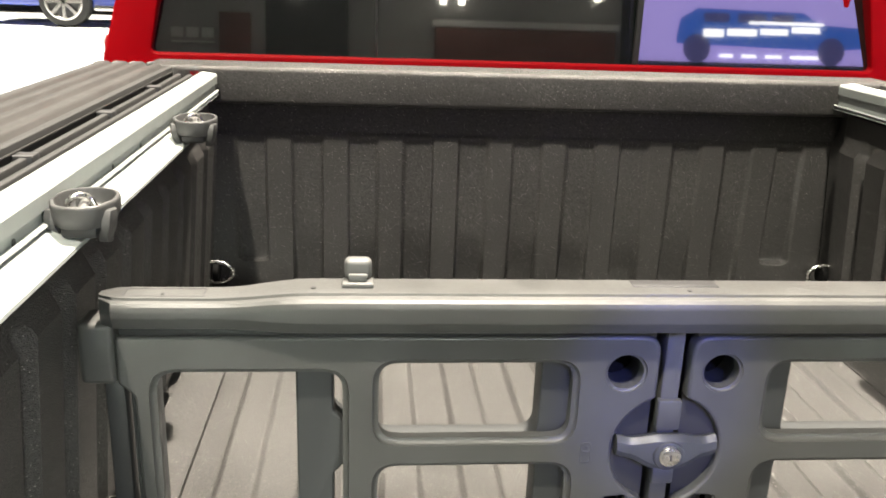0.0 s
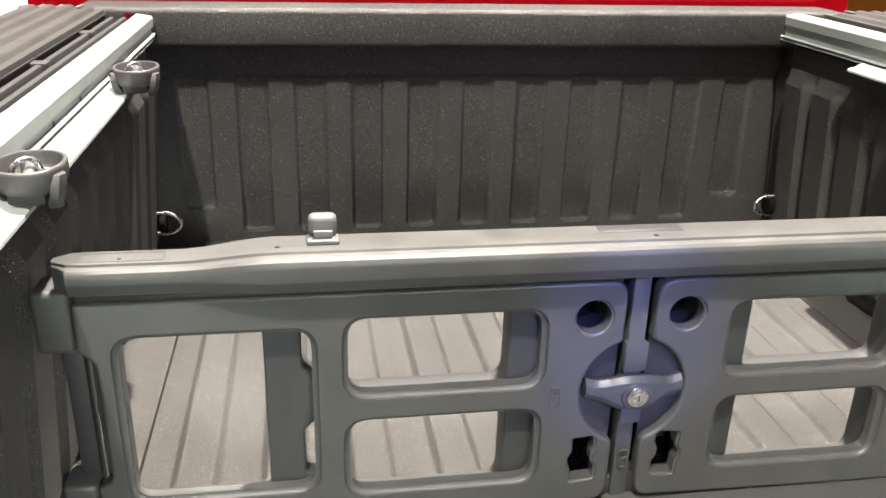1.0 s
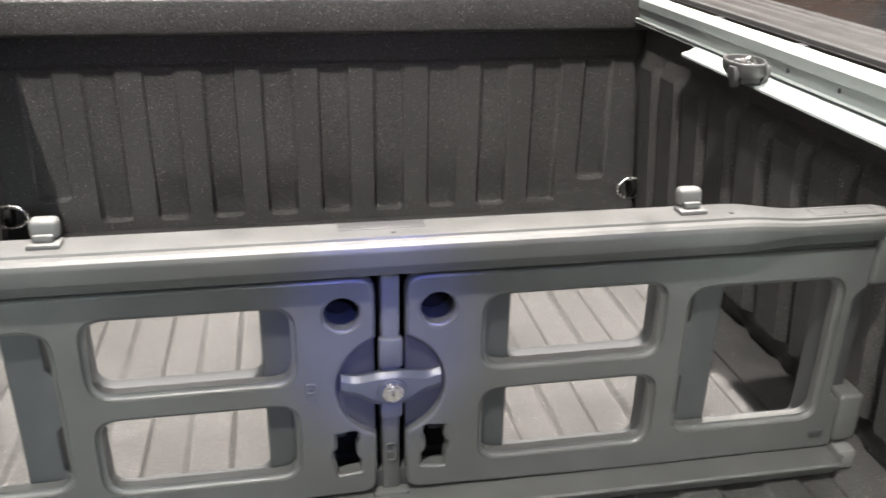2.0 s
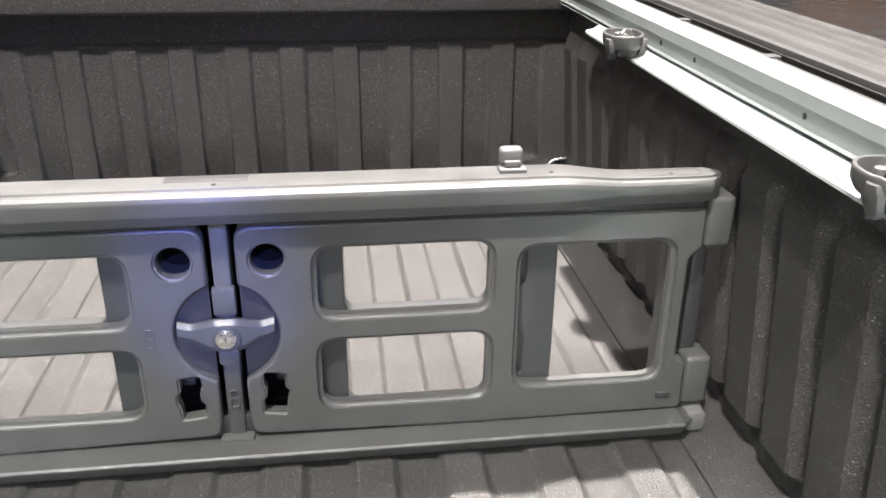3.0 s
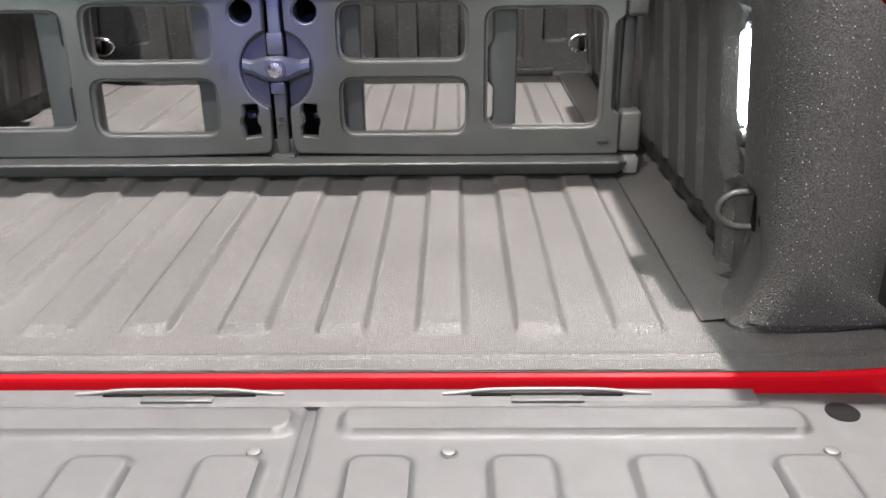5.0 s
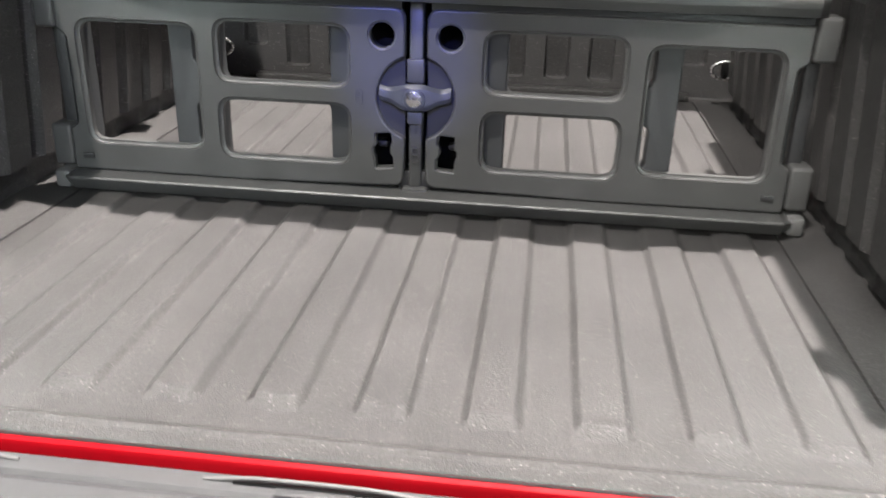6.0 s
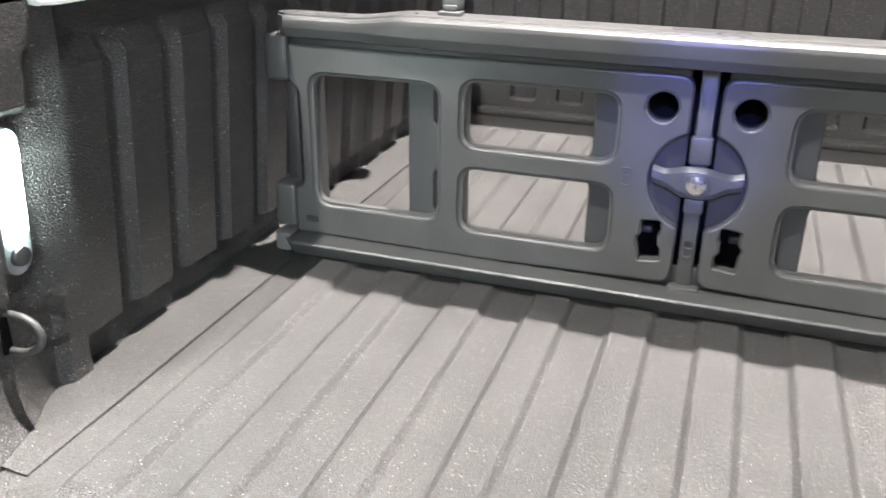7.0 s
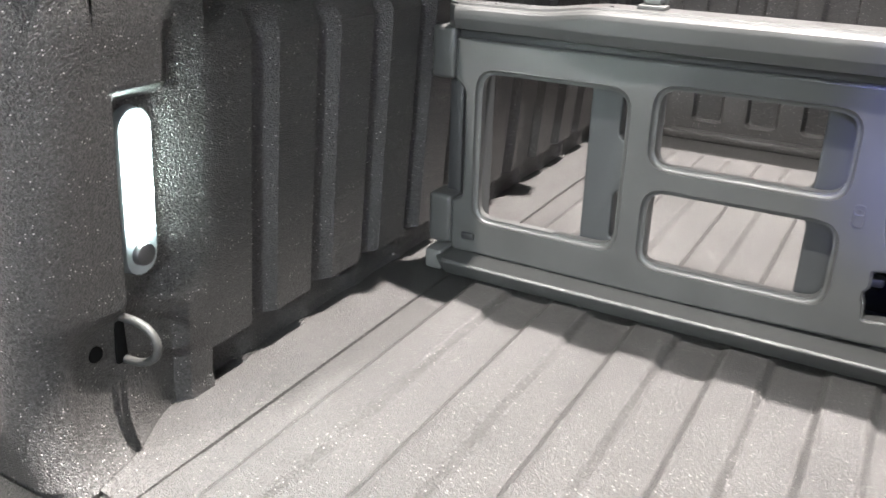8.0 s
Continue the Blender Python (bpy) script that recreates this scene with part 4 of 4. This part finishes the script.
# ---- cleats on the rails ----
def cleat():
    """A cup-shaped ring on a leaf-like stem, with a wire bail and a pin inside."""
    top = thing("tie_down_cleat", (0, 0, 0), "dark grey oval tie-down cleat clamped to the bed rail", "tie-down cleat", "cleats on the bed rails")
    bm = bmesh.new()
    cols = []
    for a in np.linspace(0, 2 * math.pi, 40, endpoint=False):
        c, q = math.cos(a), math.sin(a)
        cy, cx = math.copysign(abs(c) ** 0.85, c), math.copysign(abs(q) ** 0.9, q)
        # the far end is the slimmer one, and a pinch sets off the stem's end
        pinch = 1 - 0.07 * math.exp(-((c + 0.45) / 0.16) ** 2)
        foot = 0.006 * ramp(c, -0.4, 1.0)
        cols.append([bm.verts.new((0.0315 * cx * k * pinch, 0.0365 * cy * k * pinch, z)) for k, z in (
            (0.78, foot + 0.001), (0.90, foot), (0.965, foot + 0.004), (1.0, 0.011), (1.01, 0.0190), (1.0, 0.0220), (0.97, 0.0230), (0.89, 0.0227), (0.86, 0.0200), (0.83, 0.011), (0.76, foot + 0.002))])
    m = len(cols[0])
    for a, b in zip(cols, cols[1:] + cols[:1]):
        for i in range(m):
            bm.faces.new((a[i], b[i], b[(i + 1) % m], a[(i + 1) % m]))
    part("cleat_ring", bm, CLEAT, top, "", 60)
    part("ring_floor", cylinder((0, 0, 0.004), (0, 0, 0.007), 0.0265, n=28), PLASTIC_DARK, top)
    for sx in (-1, 1):
        bm = bmesh.new()
        rows = [(-0.016, 0.004), (-0.010, 0.009), (0.0, 0.0125), (0.009, 0.012), (0.0165, 0.007)]
        loops = []
        for z, w in rows:
            out = 0.0245 + 0.006 * ramp(z, -0.014, 0.006)
            loops.append([bm.verts.new((sx * x, -0.016 + y, z)) for x, y in ((out, -w), (out + 0.004, 0), (out, w), (out - 0.008, w * 0.9), (out - 0.008, -w * 0.9))])
        for a, b in zip(loops, loops[1:]):
            for i in range(5):
                bm.faces.new((a[i], a[(i + 1) % 5], b[(i + 1) % 5], b[i]))
        bm.faces.new(loops[0])
        bm.faces.new(loops[-1])
        bmesh.ops.recalc_face_normals(bm, faces=bm.faces)
        part("stem", bm, CLEAT, top, "", 50)
    part("clamp_block", box(-0.017, 0.017, -0.028, 0.010, -0.011, 0.004, 0.004, 2), PLASTIC_DARK, top)
    tube("bail", [(0.013 * math.cos(a), -0.013 + 0.004 * math.sin(2 * a), 0.011 + 0.0185 * math.sin(a)) for a in np.linspace(-0.2, math.pi + 0.2, 12)], 0.0026, STEEL, top, "bright wire bail")
    part("pin", cylinder((0.004, -0.027, 0.014), (0.0, 0.012, 0.017), 0.0060, n=16, bevel=0.002), CLIP_GREY, top)
    part("screw", cylinder((-0.006, 0.010, 0.006), (-0.006, 0.010, 0.021), 0.006, n=14, bevel=0.002), CLIP_GREY, top)
    return top


first = cleat()
for i, (x, y) in enumerate([(0.622, -0.298), (0.606, 0.382), (-0.616, -0.008), (-0.602, 0.464)]):
    m = pose(x, y, 0.4600) @ pose(0, 0, 0, 2, 0, 0)
    if i == 0:
        first.matrix_basis = m
    else:
        copy_thing(first, m)

# ---- things standing further off in the hall ----
platform = tagged(part("display_platform", box(-9.6, -1.9, 14.2, 19.5, GROUND, -0.47, 0.02), HALL_FLOOR), "low glossy white display platform", "platform")


def wheel(parent, x, y, z, r):
    tyre = part("tyre", cylinder((x, y, z), (x, y + 0.28, z), r, n=40, bevel=0.05), RUBBER, parent, "black tyre")
    part("rim", cylinder((x, y - 0.012, z), (x, y + 0.02, z), r * 0.70, n=40, bevel=0.01), PLASTIC_DARK, tyre)
    bm = bmesh.new()
    for k in range(8):
        a = 2 * math.pi * k / 8
        m = Matrix.Translation((x, y - 0.03, z)) @ Matrix.Rotation(a, 4, "Y")
        bmesh.ops.create_cube(bm, size=1, matrix=m @ Matrix.Translation((0.36 * r, 0, 0)) @ Matrix.Diagonal((0.62 * r, 0.04, 0.12 * r, 1)))
    part("spokes", bm, STEEL, tyre, "bright alloy spokes")
    pts = [(x + r * 0.68 * math.cos(t), y - 0.02, z + r * 0.68 * math.sin(t)) for t in np.linspace(0, 2 * math.pi, 36, endpoint=False)]
    tube("rim_edge", pts, 0.028, STEEL, tyre, "bright alloy rim", closed=True)


car = thing("parked_car", (-4.6, 15.4, -0.47), "blue car with bright alloy wheels on display", "car")
body = rounded([(-7.4, -0.12), (-3.0, -0.12), (-2.9, 0.55), (-3.6, 0.62), (-4.3, 1.25), (-6.4, 1.25), (-7.3, 0.6)], 0.15)
plate("car_body", [body], 15.55, 17.2, 0.06, CAR_BLUE, car)
part("side_step", box(-5.3, -3.9, 15.42, 15.6, -0.17, -0.08, 0.02), STEEL, car)
for wx in (-5.80, -3.35):
    wheel(car, wx, 15.38, -0.02, 0.45)

# behind the tailgate: screen and stand wall, raised by UP so the leaning window mirrors them to the camera
UP = 1.62
screen = thing("display_screen", (4.05, -6.5, GROUND), "large violet display screen showing a blue vehicle", "display screen")
part("screen_frame", box(2.60, 5.50, -6.62, -6.505, GROUND, 1.62 + UP, 0.02), PLASTIC_DARK, screen)
part("screen_face", box(2.67, 5.43, -6.506, -6.495, -0.18 + UP, 1.55 + UP), SCREEN_VIOLET, screen)
plate("picture_shape", [rounded([(3.10, 0.02 + UP), (4.95, -0.02 + UP), (5.40, 0.02 + UP), (5.40, 0.24 + UP), (4.80, 0.27 + UP), (4.60, 0.40 + UP), (3.35, 0.42 + UP), (3.15, 0.30 + UP)], 0.05)], -6.493, -6.487, 0.001, SCREEN_BLUE, screen)
for wx in (3.35, 4.95):
    plate("picture_shape", [disc(wx, -0.03 + UP, 0.16)], -6.486, -6.482, 0.001, SCREEN_NAVY, screen)
for wx, ww in ((3.42, 0.30), (3.82, 0.34), (4.22, 0.26)):
    plate("picture_shape", [rect(wx, wx + ww, 0.27 + UP, 0.37 + UP, 0.03)], -6.486, -6.482, 0.001, SCREEN_NAVY, screen)
for x0, x1, z0, z1 in ((3.42, 3.66, 0.10, 0.19), (3.70, 4.05, 0.12, 0.20), (4.09, 4.42, 0.14, 0.21), (4.46, 4.80, 0.17, 0.24), (3.95, 4.84, 0.255, 0.29)):
    part("writing_bar", box(x0, x1, -6.484, -6.478, z0 + UP, z1 + UP), SCREEN_WHITE, screen)
for x0, x1 in ((3.62, 3.78), (3.88, 4.06), (4.16, 4.36), (4.46, 4.80)):
    part("writing_bar", box(x0, x1, -6.484, -6.478, -0.125 + UP, -0.085 + UP), SCREEN_WHITE, screen)
tagged(part("partition", box(-4.2, 2.5, -6.90, -6.60, GROUND, 4.2, 0.01), HALL_GREY), "grey exhibition stand partition", "partition")
tagged(part("sign_board", box(-2.0, -1.66, -6.60, -6.55, -0.45 + UP, 0.22 + UP, 0.005), BROWN), "brown board on the stand partition", "board")
emblem = thing("sign_lettering", (-2.3, -6.6, UP), "pale raised bars on the stand partition", "sign")
for k in range(3):
    part("bar", box(-2.52 + 0.165 * k, -2.39 + 0.165 * k, -6.60, -6.57, -0.06 + UP, 0.05 + UP, 0.01), OFF_WHITE, emblem)
part("bar", box(-2.52, -2.05, -6.60, -6.58, -0.115 + UP, -0.095 + UP, 0.004), OFF_WHITE, emblem)
# a counter, lifted onto the wall so its mirror image falls in place
stand_counter = thing("raised_counter", (1.38, -6.6, UP), "brown counter with a pale top edge, raised for the mirrored view", "wall box")
part("counter_body", box(0.36, 2.40, -6.60, -6.45, -0.5 + UP, 0.12 + UP, 0.02), BROWN, stand_counter)
part("counter_edge", box(0.33, 2.43, -6.60, -6.42, 0.12 + UP, 0.19 + UP, 0.01), OFF_WHITE, stand_counter)
tagged(part("dark_panel", box(-1.5, -0.6, -6.60, -6.55, -0.4 + UP, 1.3 + UP, 0.01), HALL_DARK), "dark upright panel on the partition", "panel")
tagged(part("orange_panel", box(7.5, 9.6, 12.0, 12.2, GROUND, 0.9, 0.02), ORANGE), "orange painted stand panel", "panel")
for lx, lz in ((0.42, 0.36), (0.62, 0.36), (-1.12, 0.40), (2.1, 0.44)):
    lamp = thing("hall_lamp", (lx, -6.2, CEILING), "small bright white lamp on a long cord", "lamp", "hall lamps")
    part("lamp_body", box(lx - 0.035, lx + 0.035, -6.2, -6.15, lz - 0.05 + UP, lz + 0.06 + UP, 0.01), LAMP_WHITE, lamp)
    part("cord", cylinder((lx, -6.175, lz + UP), (lx, -6.175, CEILING), 0.006, n=8), PLASTIC_DARK, lamp)
